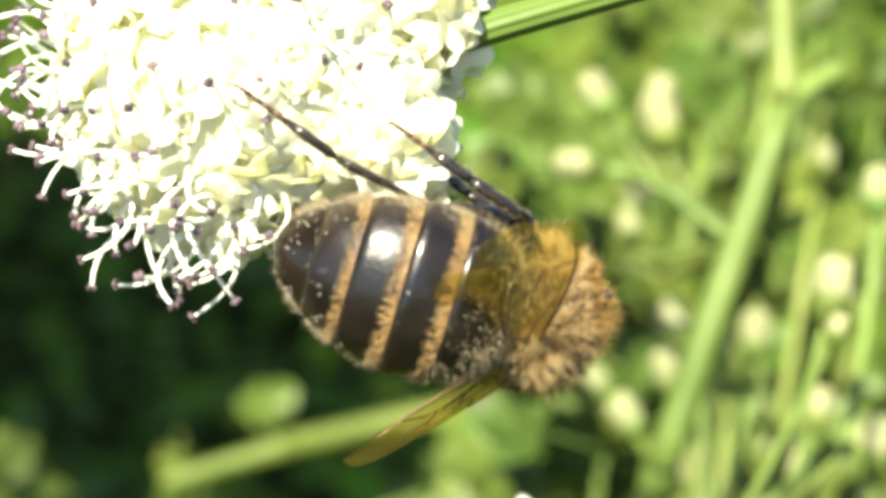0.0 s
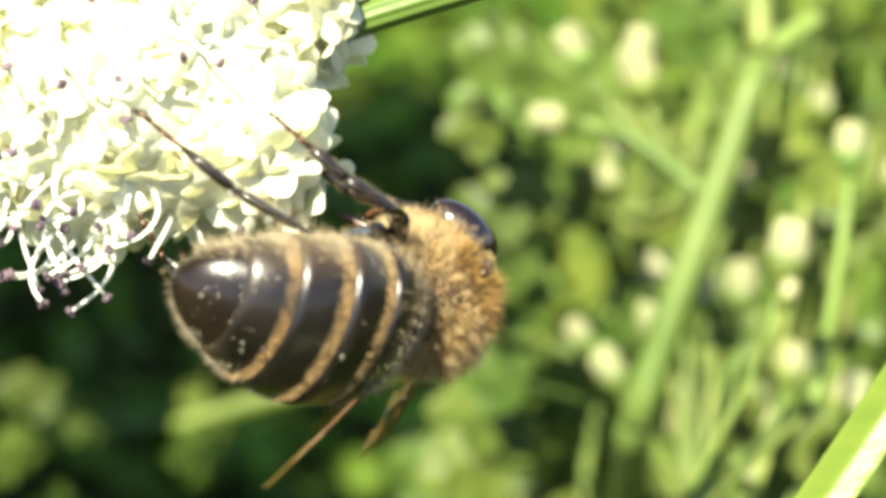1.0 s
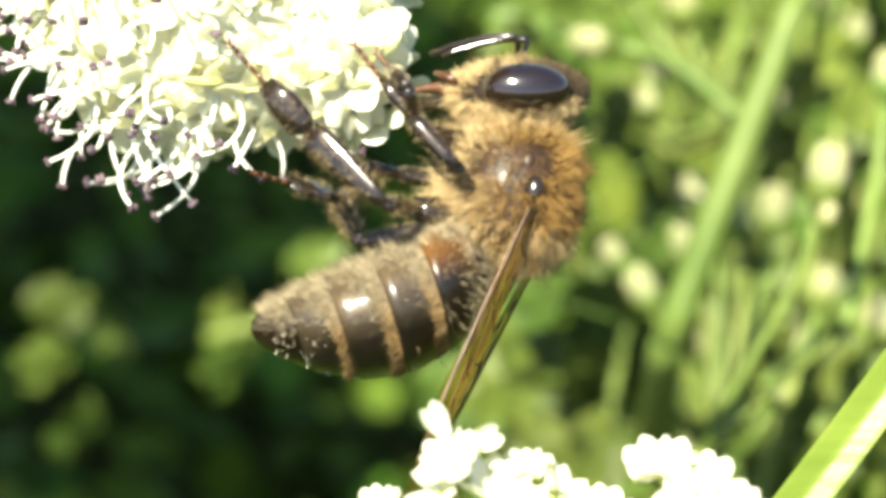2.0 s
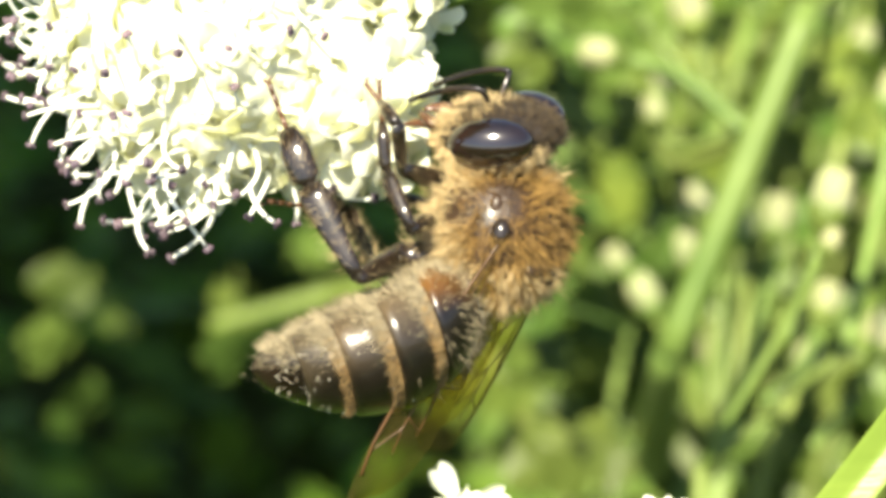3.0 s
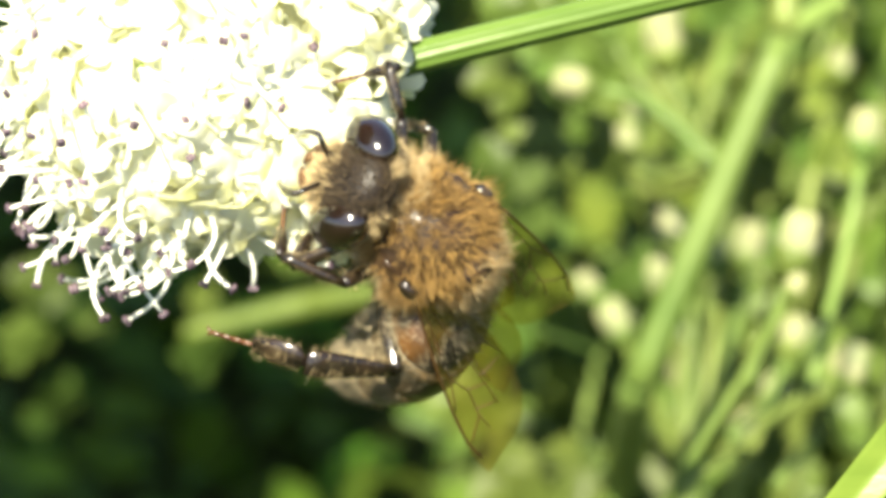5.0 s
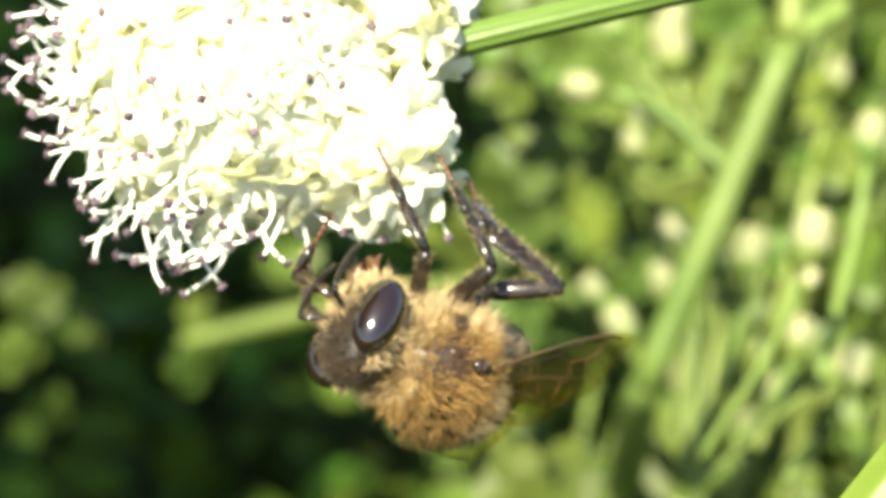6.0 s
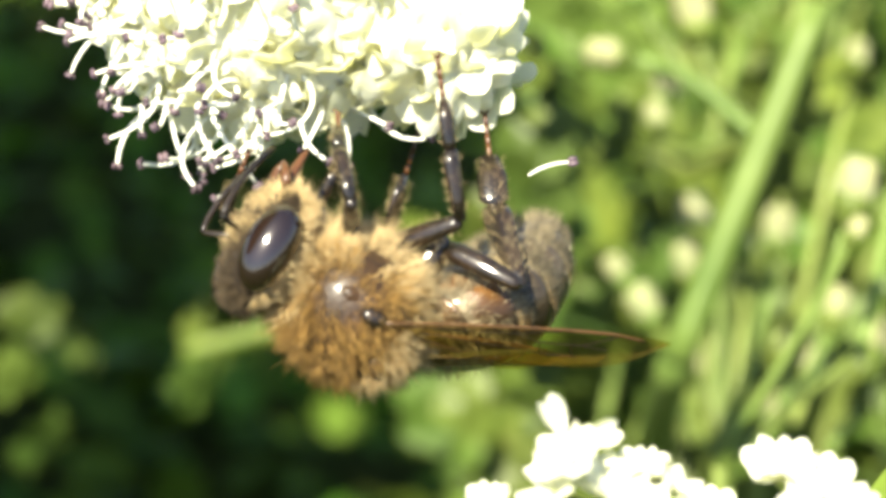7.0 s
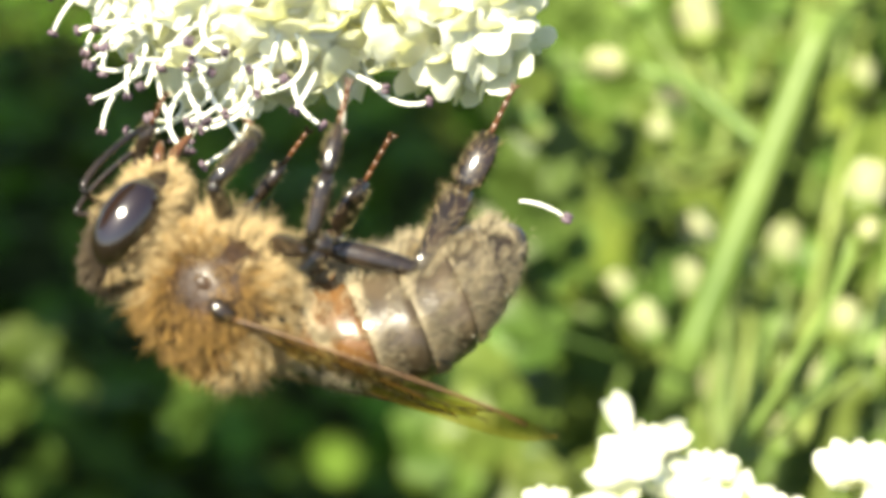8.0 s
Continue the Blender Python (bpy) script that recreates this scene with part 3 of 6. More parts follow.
def build_head(bee, g=1.15):
    rng = random.Random(4)
    s = Shape()
    s.ball((0.92, 0, -0.1), (0.76, 1.2, 1.62), 22, 14)
    s.v = [head_skin(v) for v in s.v]
    s.tube([(0, 0, 0), (0.4, 0, -0.05)], [0.5, 0.55], 12)
    head = part("head", grown(s, g).mesh("head", HEAD_SKIN), bee, label="dark furry head with large brown eyes")
    for y in (1, -1):
        e = Shape()
        e.ball((0, 0, 0), (0.6, 0.6, 1.06), 28, 20)
        part("eye", grown(e, g).mesh("eye", EYE), head, mm(1.02 * g, 1.06 * y * g, 0.28 * g, 16 * y, 0, -12 * y), "glossy dark brown compound eye")
        a = Shape()
        a.tube(bezier((1.65, 0.3 * y, -0.1), (1.9, 0.4 * y, 0.0), (2.05, 0.55 * y, 0.05), (2.25, 0.75 * y, 0.05), 6), [0.085, 0.07, 0.07, 0.07, 0.075, 0.08, 0.07], 8)
        tip = bezier((2.25, 0.75 * y, 0.05), (2.35, 0.8 * y, -0.3), (2.3, 0.75 * y, -1.1), (1.95, 0.6 * y, -2.1), 11)
        a.tube(tip, [0.072 + 0.01 * (k % 2) for k in range(12)], 8)
        part("antenna", grown(a, g).mesh("antenna", LEG_SKIN), head, label="dark elbowed antenna")
        m = Shape()
        m.tube(bezier((1.25, 0.5 * y, -1.45), (1.4, 0.5 * y, -1.8), (1.5, 0.3 * y, -2.0), (1.5, 0.05 * y, -2.15), 5), [0.2, 0.22, 0.2, 0.16, 0.12, 0.05], 8, flat=0.6)
        part("mandible", grown(m, g).mesh("mandible", FOOT_SKIN), head)
    t = Shape()
    t.tube(bezier((1.1, 0, -1.5), (1.15, 0, -1.9), (1.2, 0, -2.3), (1.1, 0, -2.8), 8), [0.26, 0.24, 0.2, 0.18, 0.15, 0.12, 0.1, 0.08, 0.05], 8)
    part("tongue", grown(t, g).mesh("tongue", FOOT_SKIN), head, label="reddish brown tongue")
    fur_coat("fur", head, PALE_FUR, (0.92 * g, 0, -0.1 * g), (0.77 * g, 1.18 * g, 1.62 * g), 1200, 11, 0.4, rng, lambda d, g: (abs(d.y) < 0.6 and d.z < -0.35) or (d.x < -0.2 and (abs(d.y) > 0.35 or d.z < 0.2)) or (abs(d.y) < 0.75 and d.z < 0.2 and g.random() < 0.25), (0.1, 0, 0.1), 0.007, "pale face fur")
    fur_coat("fur", head, PALE_FUR, (0.92 * g, 0, -0.05 * g), (0.78 * g, 1.34 * g, 1.62 * g), 700, 12, 0.5, rng, lambda d, g: -0.85 < d.x < -0.3 and abs(d.y) > 0.3, (-0.05, 0, 0.0), 0.007, "pale cheek fur")
    fur_coat("fur", head, CROWN_FUR, (0.92 * g, 0, -0.1), (0.77 * g, 1.16 * g, 1.62 * g), 900, 9, 0.28, rng, lambda d, g: (abs(d.y) < 0.62 and d.z > -0.4) or d.z > 0.8, (0.0, 0, 0.25), 0.0075, "short brown crown fur", 0.14)
    return head


ABDOMEN = ((0, 0.5), (0.3, 1.2), (0.7, 1.75), (1.3, 2.15), (2.2, 2.35), (3.0, 2.38), (3.8, 2.28), (4.6, 2.06), (5.3, 1.75), (5.8, 1.45), (6.2, 1.18), (6.5, 0.9), (6.72, 0.62), (6.85, 0.38), (6.92, 0.12))


FLAT = 0.69


def girth(s):
    for (a, ra), (b, rb) in zip(ABDOMEN, ABDOMEN[1:]):
        if s <= b:
            u = (s - a) / (b - a)
            return ra + (rb - ra) * u
    return 0.12


def arch(s):
    """The spine bows up in the middle and curls down at the tail."""
    return 0.75 * math.sin(math.pi * max(0.0, min(1.0, s / 6.85)))


def on_abdomen(s, an, swell=1.0):
    """A place on the abdomen's skin and the way out from it."""
    g = girth(s) * swell
    return Vector((-s, g * math.cos(an), arch(s) + g * FLAT * math.sin(an))), Vector((0.0, math.cos(an) * FLAT, math.sin(an))).normalized()


def build_abdomen(bee):
    rng = random.Random(7)
    s = Shape()
    blob(s, [(-x, r * 0.92, r * FLAT * 0.92, arch(x) - 0.06) for x, r in ABDOMEN], 24)
    abdomen = part("abdomen", s.mesh("abdomen", CUTICLE), bee, label="black abdomen with ochre bands and orange front sides")
    cuts = (0.0, 0.65, 1.95, 3.3, 4.65, 5.75, 6.92)
    skins = (FRONT_SHELL, FRONT_SHELL, SHELL, SHELL, NARROW_SHELL, CUTICLE)
    for k in range(6):
        t = Shape()
        a, b = cuts[k] - (0.16 if k else 0), cuts[k + 1]
        rows = []
        for j in range(11):
            x = a + (b - a) * j / 10
            lift = 0.955 + 0.075 * j / 10 - (0.05 if j == 10 else 0)
            g = girth(max(x, 0)) * lift
            rows.append((-x, g, g * FLAT, arch(x)))
        blob(t, rows, 40)
        part("tergite", t.mesh("tergite", skins[k]), abdomen)
    for k, count, wide in ((2, 700, 0.31), (3, 700, 0.31), (4, 420, 0.22)):
        h = Shape()
        for _ in range(count):
            p, nor = on_abdomen(cuts[k] + rng.uniform(0.0, wide), rng.uniform(-0.15, math.pi + 0.15), 0.985)
            h.spike(p, p + (nor * 0.3 + Vector((-1, 0, 0)) + Vector((rng.gauss(0, 0.2), rng.gauss(0, 0.2), 0))).normalized() * rng.uniform(0.1, 0.27), 0.0085)
        part("band_fur", h.mesh("band_fur", BAND_FUR), abdomen, label="short ochre band hairs", kind="stuff")
    h = Shape()
    for _ in range(9500):
        x = rng.uniform(0.2, 6.5)
        p, nor = on_abdomen(x, rng.uniform(math.pi * 1.14, math.pi * 1.86), 0.985)
        if noise.noise(p * 1.9) + 0.5 * noise.noise(p * 4.5) < rng.uniform(-0.25, 0.15):
            continue
        tuft = noise.noise_vector(p * 2.4) * 0.6
        h.spike(p, p + (nor + Vector((-0.6, 0, 0)) + tuft + Vector((rng.gauss(0, 0.15), rng.gauss(0, 0.15), rng.gauss(0, 0.15)))).normalized() * rng.uniform(0.2, 0.5), 0.0075)
    for _ in range(2200):
        p, nor = on_abdomen(abs(rng.gauss(0, 0.8)), rng.uniform(0, math.pi * 2))
        h.spike(p, p + (nor + Vector((0.2 + rng.gauss(0, 0.3), rng.gauss(0, 0.3), rng.gauss(0, 0.3)))).normalized() * rng.uniform(0.25, 0.5), 0.009)
    for _ in range(4800):
        k = rng.choice((2, 3, 3, 4, 4, 5))
        p, nor = on_abdomen(cuts[k] + abs(rng.gauss(0, 0.42)) - 0.02, rng.choice((-0.2, math.pi + 0.2)) + rng.gauss(0, 0.3))
        h.spike(p, p + (nor * 0.5 + Vector((-1, 0, 0)) + Vector((rng.gauss(0, 0.3), rng.gauss(0, 0.3), rng.gauss(0, 0.3)))).normalized() * rng.uniform(0.1, 0.34), 0.007)
    part("fur", h.mesh("fur", GREY_FUR), abdomen, label="pale grey-buff belly fringe", kind="stuff")
    h = Shape()
    for _ in range(70):
        x = 6.5 - abs(rng.gauss(0, 1.3))
        p, nor = on_abdomen(max(x, 1.0), rng.uniform(0, math.pi), 1.02)
        h.ball(p, (rng.uniform(0.008, 0.022),) * 3, 6, 4)
    part("pollen", h.mesh("pollen", POLLEN), abdomen, label="pale pollen grains on the shell", kind="stuff")
    return abdomen


def wing_sheet(length, chord, hand, shift=0.0):
    """A thin cambered wing along x; hand is the side of its trailing edge."""
    s = Shape()
    rows = []
    for k in range(25):
        u = k / 24
        lead = 0.16 * math.sin(math.pi * u) - 0.9 * max(0, u - 0.8) ** 2 * chord * 3
        full = chord * (math.sin(math.pi * min(0.98, 0.04 + 0.62 * u ** 0.85)) ** 1.2 if u < 0.72 else math.sin(math.pi * min(0.98, 0.04 + 0.62 * 0.72 ** 0.85)) ** 1.2 * math.sqrt(max(0.0, 1 - ((u - 0.72) / 0.283) ** 2.4)))
        row = []
        for j in range(9):
            v = j / 8
            y = -lead + full * v + 0.06 * chord
            z = 0.12 * math.sin(math.pi * v) * u + 0.05 * math.sin(9 * u + 5 * v) * v + shift - 0.25 * u * v
            row.append((u * length, y * hand, z))
        rows.append(row)
    s.ring_skin(rows, closed=False, caps=False)
    return s, rows


def vein_meshes(rows, lines, radius):
    """Veins laid on a wing sheet along lines of (u, v)."""
    for k, line in enumerate(lines):
        pts = [grid_at(rows, u0 + (u1 - u0) * t / 5, v0 + (v1 - v0) * t / 5) for (u0, v0), (u1, v1) in zip(line, line[1:]) for t in range(5)]
        s = Shape()
        s.tube(pts + [grid_at(rows, *line[-1])], radius if k else radius * 1.9, 5)
        yield s.mesh("vein", VEIN)


def grid_at(rows, u, v):
    n, m = len(rows) - 1, len(rows[0]) - 1
    a, b = min(u * n, n - 1e-6), min(v * m, m - 1e-6)
    i, j = int(a), int(b)
    p = Vector(rows[i][j]).lerp(Vector(rows[i + 1][j]), a - i)
    q = Vector(rows[i][j + 1]).lerp(Vector(rows[i + 1][j + 1]), a - i)
    return p.lerp(q, b - j)


FORE_VEINS = [[(0, 0), (0.3, 0), (0.6, 0), (0.78, 0.02), (0.9, 0.1)], [(0, 0.2), (0.25, 0.16), (0.45, 0.14), (0.6, 0.04)],
              [(0, 0.45), (0.25, 0.45), (0.45, 0.5), (0.6, 0.55), (0.72, 0.6)], [(0, 0.75), (0.2, 0.8), (0.4, 0.85), (0.52, 0.95)],
              [(0.3, 0.16), (0.35, 0.45)], [(0.45, 0.14), (0.55, 0.3), (0.7, 0.3), (0.8, 0.06)], [(0.55, 0.3), (0.58, 0.54)], [(0.66, 0.3), (0.7, 0.58)],
              [(0.35, 0.46), (0.4, 0.84)], [(0.53, 0.53), (0.52, 0.9)], [(0.7, 0.3), (0.8, 0.38)]]
HIND_VEINS = [[(0, 0), (0.3, 0.02), (0.6, 0.02), (0.85, 0.05)], [(0, 0.4), (0.3, 0.4), (0.55, 0.45), (0.8, 0.5)], [(0, 0.7), (0.3, 0.75), (0.5, 0.85)], [(0.35, 0.03), (0.42, 0.42)]]


def build_wings(bee):
    wings = {}
    for key, hand in (("l", 1), ("r", -1)):
        s, rows = wing_sheet(8.7, 2.5, hand)
        w = part("wing", s.mesh("wing", MEMBRANE), bee, label="clear amber-tinted veined wing")
        for v in vein_meshes(rows, FORE_VEINS, 0.024):
            part("vein", v, w, label="brown wing vein")
        s, rows = wing_sheet(6.1, 1.8, hand, -0.12)
        h = part("hindwing", s.mesh("hindwing", MEMBRANE), w, mm(0.25, 0.75 * hand, -0.1, 0, 0, 8 * hand))
        for v in vein_meshes(rows, HIND_VEINS, 0.018):
            part("vein", v, w, h.matrix_basis.copy())
        wings[key] = w
    return wings


def hairs_along(s, length, r, count, rng, ln, index=1):
    for _ in range(count):
        x, a = rng.uniform(0.1, 0.95) * length, rng.uniform(0, 6.283)
        p = Vector((x, r * math.cos(a), r * 0.6 * math.sin(a)))
        q = p + Vector((0.35, math.cos(a), math.sin(a) * 0.8)).normalized() * ln * rng.uniform(0.45, 1.0)
        s.spike(p, q, 0.0042, index)


def build_legs(bee):
    legs = {}
    sizes = {"f": (2.0, 1.7, 2.0), "m": (2.3, 1.9, 2.4), "h": (2.5, 2.9, 3.1)}
    for key in ("fl", "ml", "hl", "fr", "mr", "hr"):
        rng = random.Random(key)
        lf, lt, la = sizes[key[0]]
        hind = key[0] == "h"
        s = Shape()
        s.ball((-0.05, 0, 0), (0.38, 0.34, 0.34), 10, 7)
        s.tube([(0, 0, 0), (lf * 0.25, 0, 0.02), (lf * 0.6, 0, 0.03), (lf * 0.92, 0, 0), (lf, 0, 0)], [0.22, 0.32, 0.31, 0.23, 0.17], 12, flat=0.8)
        hairs_along(s, lf, 0.27, 150, rng, 0.32)
        femur = part("leg", s.mesh("leg", [LEG_SKIN, PALE_FUR]), bee, label="dark brown jointed leg")
        s = Shape()
        if hind:
            s.tube([(0, 0, 0), (lt * 0.2, 0, 0), (lt * 0.55, 0, 0), (lt * 0.85, 0, 0), (lt, 0, 0)], [0.17, 0.25, 0.37, 0.44, 0.36], 14, flat=0.36)
        else:
            s.tube([(0, 0, 0), (lt * 0.3, 0, 0), (lt * 0.8, 0, 0), (lt, 0, 0)], [0.16, 0.22, 0.25, 0.18], 12, flat=0.75)
        hairs_along(s, lt, 0.3 if hind else 0.2, 240 if hind else 130, rng, 0.5 if hind else 0.26)
        tibia = part("tibia", s.mesh("tibia", [LEG_SKIN, PALE_FUR]), femur)
        s = Shape()
        first = la * 0.55
        wide = 0.43 if hind else 0.21
        s.tube([(0, 0, 0), (first * 0.15, 0, 0), (first * 0.6, 0, 0), (first, 0, 0)], [0.14, wide * 0.95, wide, wide * 0.6], 12, 0, 0.4 if hind else 0.8)
        for k in range(4):
            x = first + (la - first) * k / 4
            w = (la - first) / 4
            s.tube([(x, 0, 0), (x + w * 0.7, 0, 0), (x + w, 0, 0)], [0.066, 0.074, 0.068], 8, 2)
        for y in (-1, 1):
            s.tube([(la, 0, 0), (la + 0.14, 0.1 * y, -0.02), (la + 0.2, 0.13 * y, -0.14)], [0.05, 0.04, 0.01], 6, 2)
        hairs_along(s, first, wide * 0.8, 200 if hind else 110, rng, 0.26)
        tarsus = part("tarsus", s.mesh("tarsus", [LEG_SKIN, PALE_FUR, FOOT_SKIN]), femur, label="brown foot with amber tip")
        if hind:
            y = 1 if key == "hl" else -1
            s = Shape()
            s.tube([(-1.0, 0.75 * y, -1.2), (-1.05, 1.1 * y, -1.65), (-1.05, 1.45 * y, -2.0), (-1.05, 1.65 * y, -2.2)], [0.5, 0.5, 0.4, 0.3], 12)
            for _ in range(160):
                u, a = rng.random(), rng.uniform(0, 6.283)
                p = Vector((-1.05, (0.9 + 0.7 * u) * y, -1.4 - 0.75 * u)) + Vector((math.cos(a), 0.7 * math.sin(a), 0.7 * math.sin(a) * y)) * (0.48 - 0.12 * u)
                s.spike(p, p + Vector((math.cos(a) + rng.gauss(0, 0.3), 0.5 * y + rng.gauss(0, 0.3), math.sin(a) * y - 0.3)).normalized() * rng.uniform(0.2, 0.45), 0.006, 1)
            part("hip_joint", s.mesh("hip_joint", [LEG_SKIN, PALE_FUR]), bee)
        legs[key] = {"leg": femur, "tibia": tibia, "tarsus": tarsus}
    return legs


bee = thing("honey_bee", FOCUS.copy(), "furry tawny honey bee with banded abdomen clinging to the white flower", "bee")
build_thorax(bee)
bee_head = build_head(bee)
bee_abdomen = build_abdomen(bee)
bee_wings = build_wings(bee)
bee_legs = build_legs(bee)


# ---- plants behind ----
def lobed_leaf(seed, length=10.0, pairs=2):
    """A compound leaf along x: toothed, wedge-shaped leaflets in pairs on a thin stalk, and one at its end."""
    rng = random.Random(seed)
    s = Shape()
    s.tube(bezier((0, 0, 0), (length * 0.2, 0, 0.1), (length * 0.4, 0, 0), (length * 0.6, 0, -0.05 * length), 5), 0.022 * length, 5)
    places = [(0.58, 0.0, 0.5)]
    for k in range(pairs):
        u = 0.55 - 0.3 * k / max(1, pairs - 1)
        places += [(u, 62 + rng.uniform(-10, 10), 0.42 - 0.05 * k), (u + 0.03, -62 + rng.uniform(-10, 10), 0.42 - 0.05 * k)]
    for u, turn, size in places:
        ln = size * length * rng.uniform(0.9, 1.1)
        m = Matrix.Translation((u * length, 0, -0.05 * length * u)) @ Euler((radians(rng.uniform(-25, 25)), radians(rng.uniform(-15, 20)), radians(turn))).to_matrix().to_4x4()
        n, rows = 10, []
        for k in range(n + 1):
            v = k / n
            half = ln * 0.5 * math.sin(math.pi * min(1, 0.03 + v ** 0.8 * 0.97)) ** 0.8 * (0.72 + 0.28 * abs(math.sin(2.5 * math.pi * v + 0.6)) + rng.uniform(-0.06, 0.06))
            rows.append([tuple(m @ Vector((ln * v + 0.35 * abs(w) * half, w * half, 0.25 * abs(w) * half - 0.12 * ln * v * v + 0.05 * half * math.sin(7 * v + 4 * w)))) for w in (-1, -0.5, 0, 0.5, 1)])
        s.ring_skin(rows, closed=False, caps=False)
        s.ring_skin([[(x, y, z - 0.08) for x, y, z in reversed(r)] for r in rows], closed=False, caps=False)
    return s.mesh("leaf", LEAF)


def bud_mesh(seed):
    """A closed bud, 2 mm through: overlapping pale sepals over a green cup."""
    rng = random.Random(seed)
    s = Shape()
    s.ball((0.9, 0, 0), (rng.uniform(0.92, 1.12), rng.uniform(0.7, 0.86), rng.uniform(0.7, 0.86)), 14, 9)
    return s.mesh("bud", BUD)


def sepal_mesh():
    s = Shape()
    s.ball((1.1, 0.38, 0), (0.85, 0.45, 0.45), 8, 6)
    return s.mesh("sepal", BUD)


def cup_mesh():
    s = Shape()
    s.tube([(-0.6, 0, 0), (-0.25, 0, 0), (0.2, 0, 0), (0.62, 0, 0)], [0.22, 0.5, 0.78, 0.86], 10)
    return s.mesh("calyx", STALK)


LEAVES = [lobed_leaf(k, 10, 1 + k % 3) for k in range(5)]
BUDS = [bud_mesh(k) for k in range(4)]
CUP = cup_mesh()
SEPAL = sepal_mesh()


def dress_bud(b, rng):
    part("calyx", CUP, b)
    for k in range(6):
        part("sepal", SEPAL, b, mm(0, 0, 0, 60 * k + rng.uniform(-12, 12)))




def stalk(parent, a, d, r0, r1, sag=(0, 0, 0), name="stalk", skin=None):
    a, d, sag = Vector(a), Vector(d), Vector(sag)
    s = Shape()
    pts = bezier(a, a.lerp(d, 0.33) + sag, a.lerp(d, 0.66) + sag, d, 10)
    s.tube(pts, [r0 + (r1 - r0) * k / 10 for k in range(11)], 10)
    return part(name, s.mesh(name, skin or STALK), parent)


def bud(parent, p, way, size, foot, rng, r=0.35):
    """A bud at p on a thin stalk that comes up from foot."""
    way = Vector(way).normalized()
    size *= 0.95
    b = part("bud", BUDS[rng.randrange(4)], parent, aim(p, way, (0, 0, 1)) @ Matrix.Diagonal((size * 1.15, size, size, 1)))
    dress_bud(b, rng)
    base = Vector(p) - way * 0.5 * size
    s = Shape()
    s.tube(bezier(base, base - way * 5, Vector(foot).lerp(base, 0.4), foot, 9), r, 7)
    part("stalk", s.mesh("stalk", STALK), parent)


def leaf(parent, p, way, up, size, rng):
    part("leaf", LEAVES[rng.randrange(5)], parent, aim(p, way, up) @ Matrix.Diagonal((size / 10, size / 10, size / 10, 1)))


rng = random.Random(21)
GROUP = "budding plants behind the flower"
plant = thing("budding_plant", FOCUS.copy(), "tall green plant with a thick pale stem and cream buds", "plant", GROUP)
stalk(plant, (23.7, 24.2, -57.0), (23.2, 14.6, -56.0), 0.75, 0.95)
stalk(plant, (27.2, 16.9, -58.0), (23.3, 14.5, -56.0), 0.6, 0.85)
stalk(plant, (23.2, 14.2, -56.0), (14.3, -7.6, -56.2), 0.95, 1.1, (0, 0, 0), "stem")
stalk(plant, (14.4, -7.3, -56.2), (19.8, -24.5, -112.0), 1.1, 2.0, (-0.5, 0, 0), "stem")
stalk(plant, (19.8, -24.2, -111.5), (8, -330, -250), 2.0, 2.6, (0.6, 0, 0), "stem")
for p, way, size in (((16.8, 13.4, -62.0), (-.3, 1, .3), 1.55), ((16.4, 15.2, -63.0), (.2, 1, .2), 1.35), ((11.5, 11.2, -58.0), (-1, .15, .2), 1.2),
                     ((15.1, 9.2, -66.0), (.1, 1, .1), 1.15), ((14.8, 7.5, -66.0), (-.2, 1, .1), 1.0), ((12.7, 15.1, -60.0), (-.5, 1, .2), 1.3)):
    bud(plant, p, way, size, (20.0, 5.8, -56.4), rng, 0.4)
for p, way, up, size in (((11.2, 12.4, -84.0), (-.7, .6, 0), (.1, .4, .9), 8), ((17.5, 12.0, -88.0), (-.4, .8, 0), (-.2, .3, .9), 11),
                         ((12.9, 14.6, -66.0), (-.7, .5, 0), (.2, .5, .8), 6), ((11.1, 10.1, -74.0), (-.6, .4, .2), (.1, .5, .8), 5),
                         ((23.4, 15.6, -72.0), (-.3, .9, 0), (.3, .1, .9), 8.1), ((21.1, 18.6, -76.0), (.4, .9, 0), (-.3, .2, .9), 9.3),
                         ((12.4, 14.8, -66), (-0.8, 0.4, 0.1), (-0.1, 0.45, 0.9), 8.5),
                         ((11.4, 12.7, -68), (-0.9, 0, 0.1), (0, 0.5, 0.85), 7.5),
                         ((8.9, -0.4, -72), (-0.35, 0.9, 0.1), (0.1, 0.45, 0.9), 9.5),
                         ((11.3, -2, -76), (-0.55, 0.8, 0.1), (-0.1, 0.4, 0.9), 9.5),
                         ((8.1, -3.5, -80), (-0.5, 0.8, 0), (0, 0.5, 0.8), 9),
                         ((12.8, 5.4, -78), (-0.8, 0.6, 0), (-0.1, 0.5, 0.9), 8)):
    leaf(plant, p, way, up, size, rng)

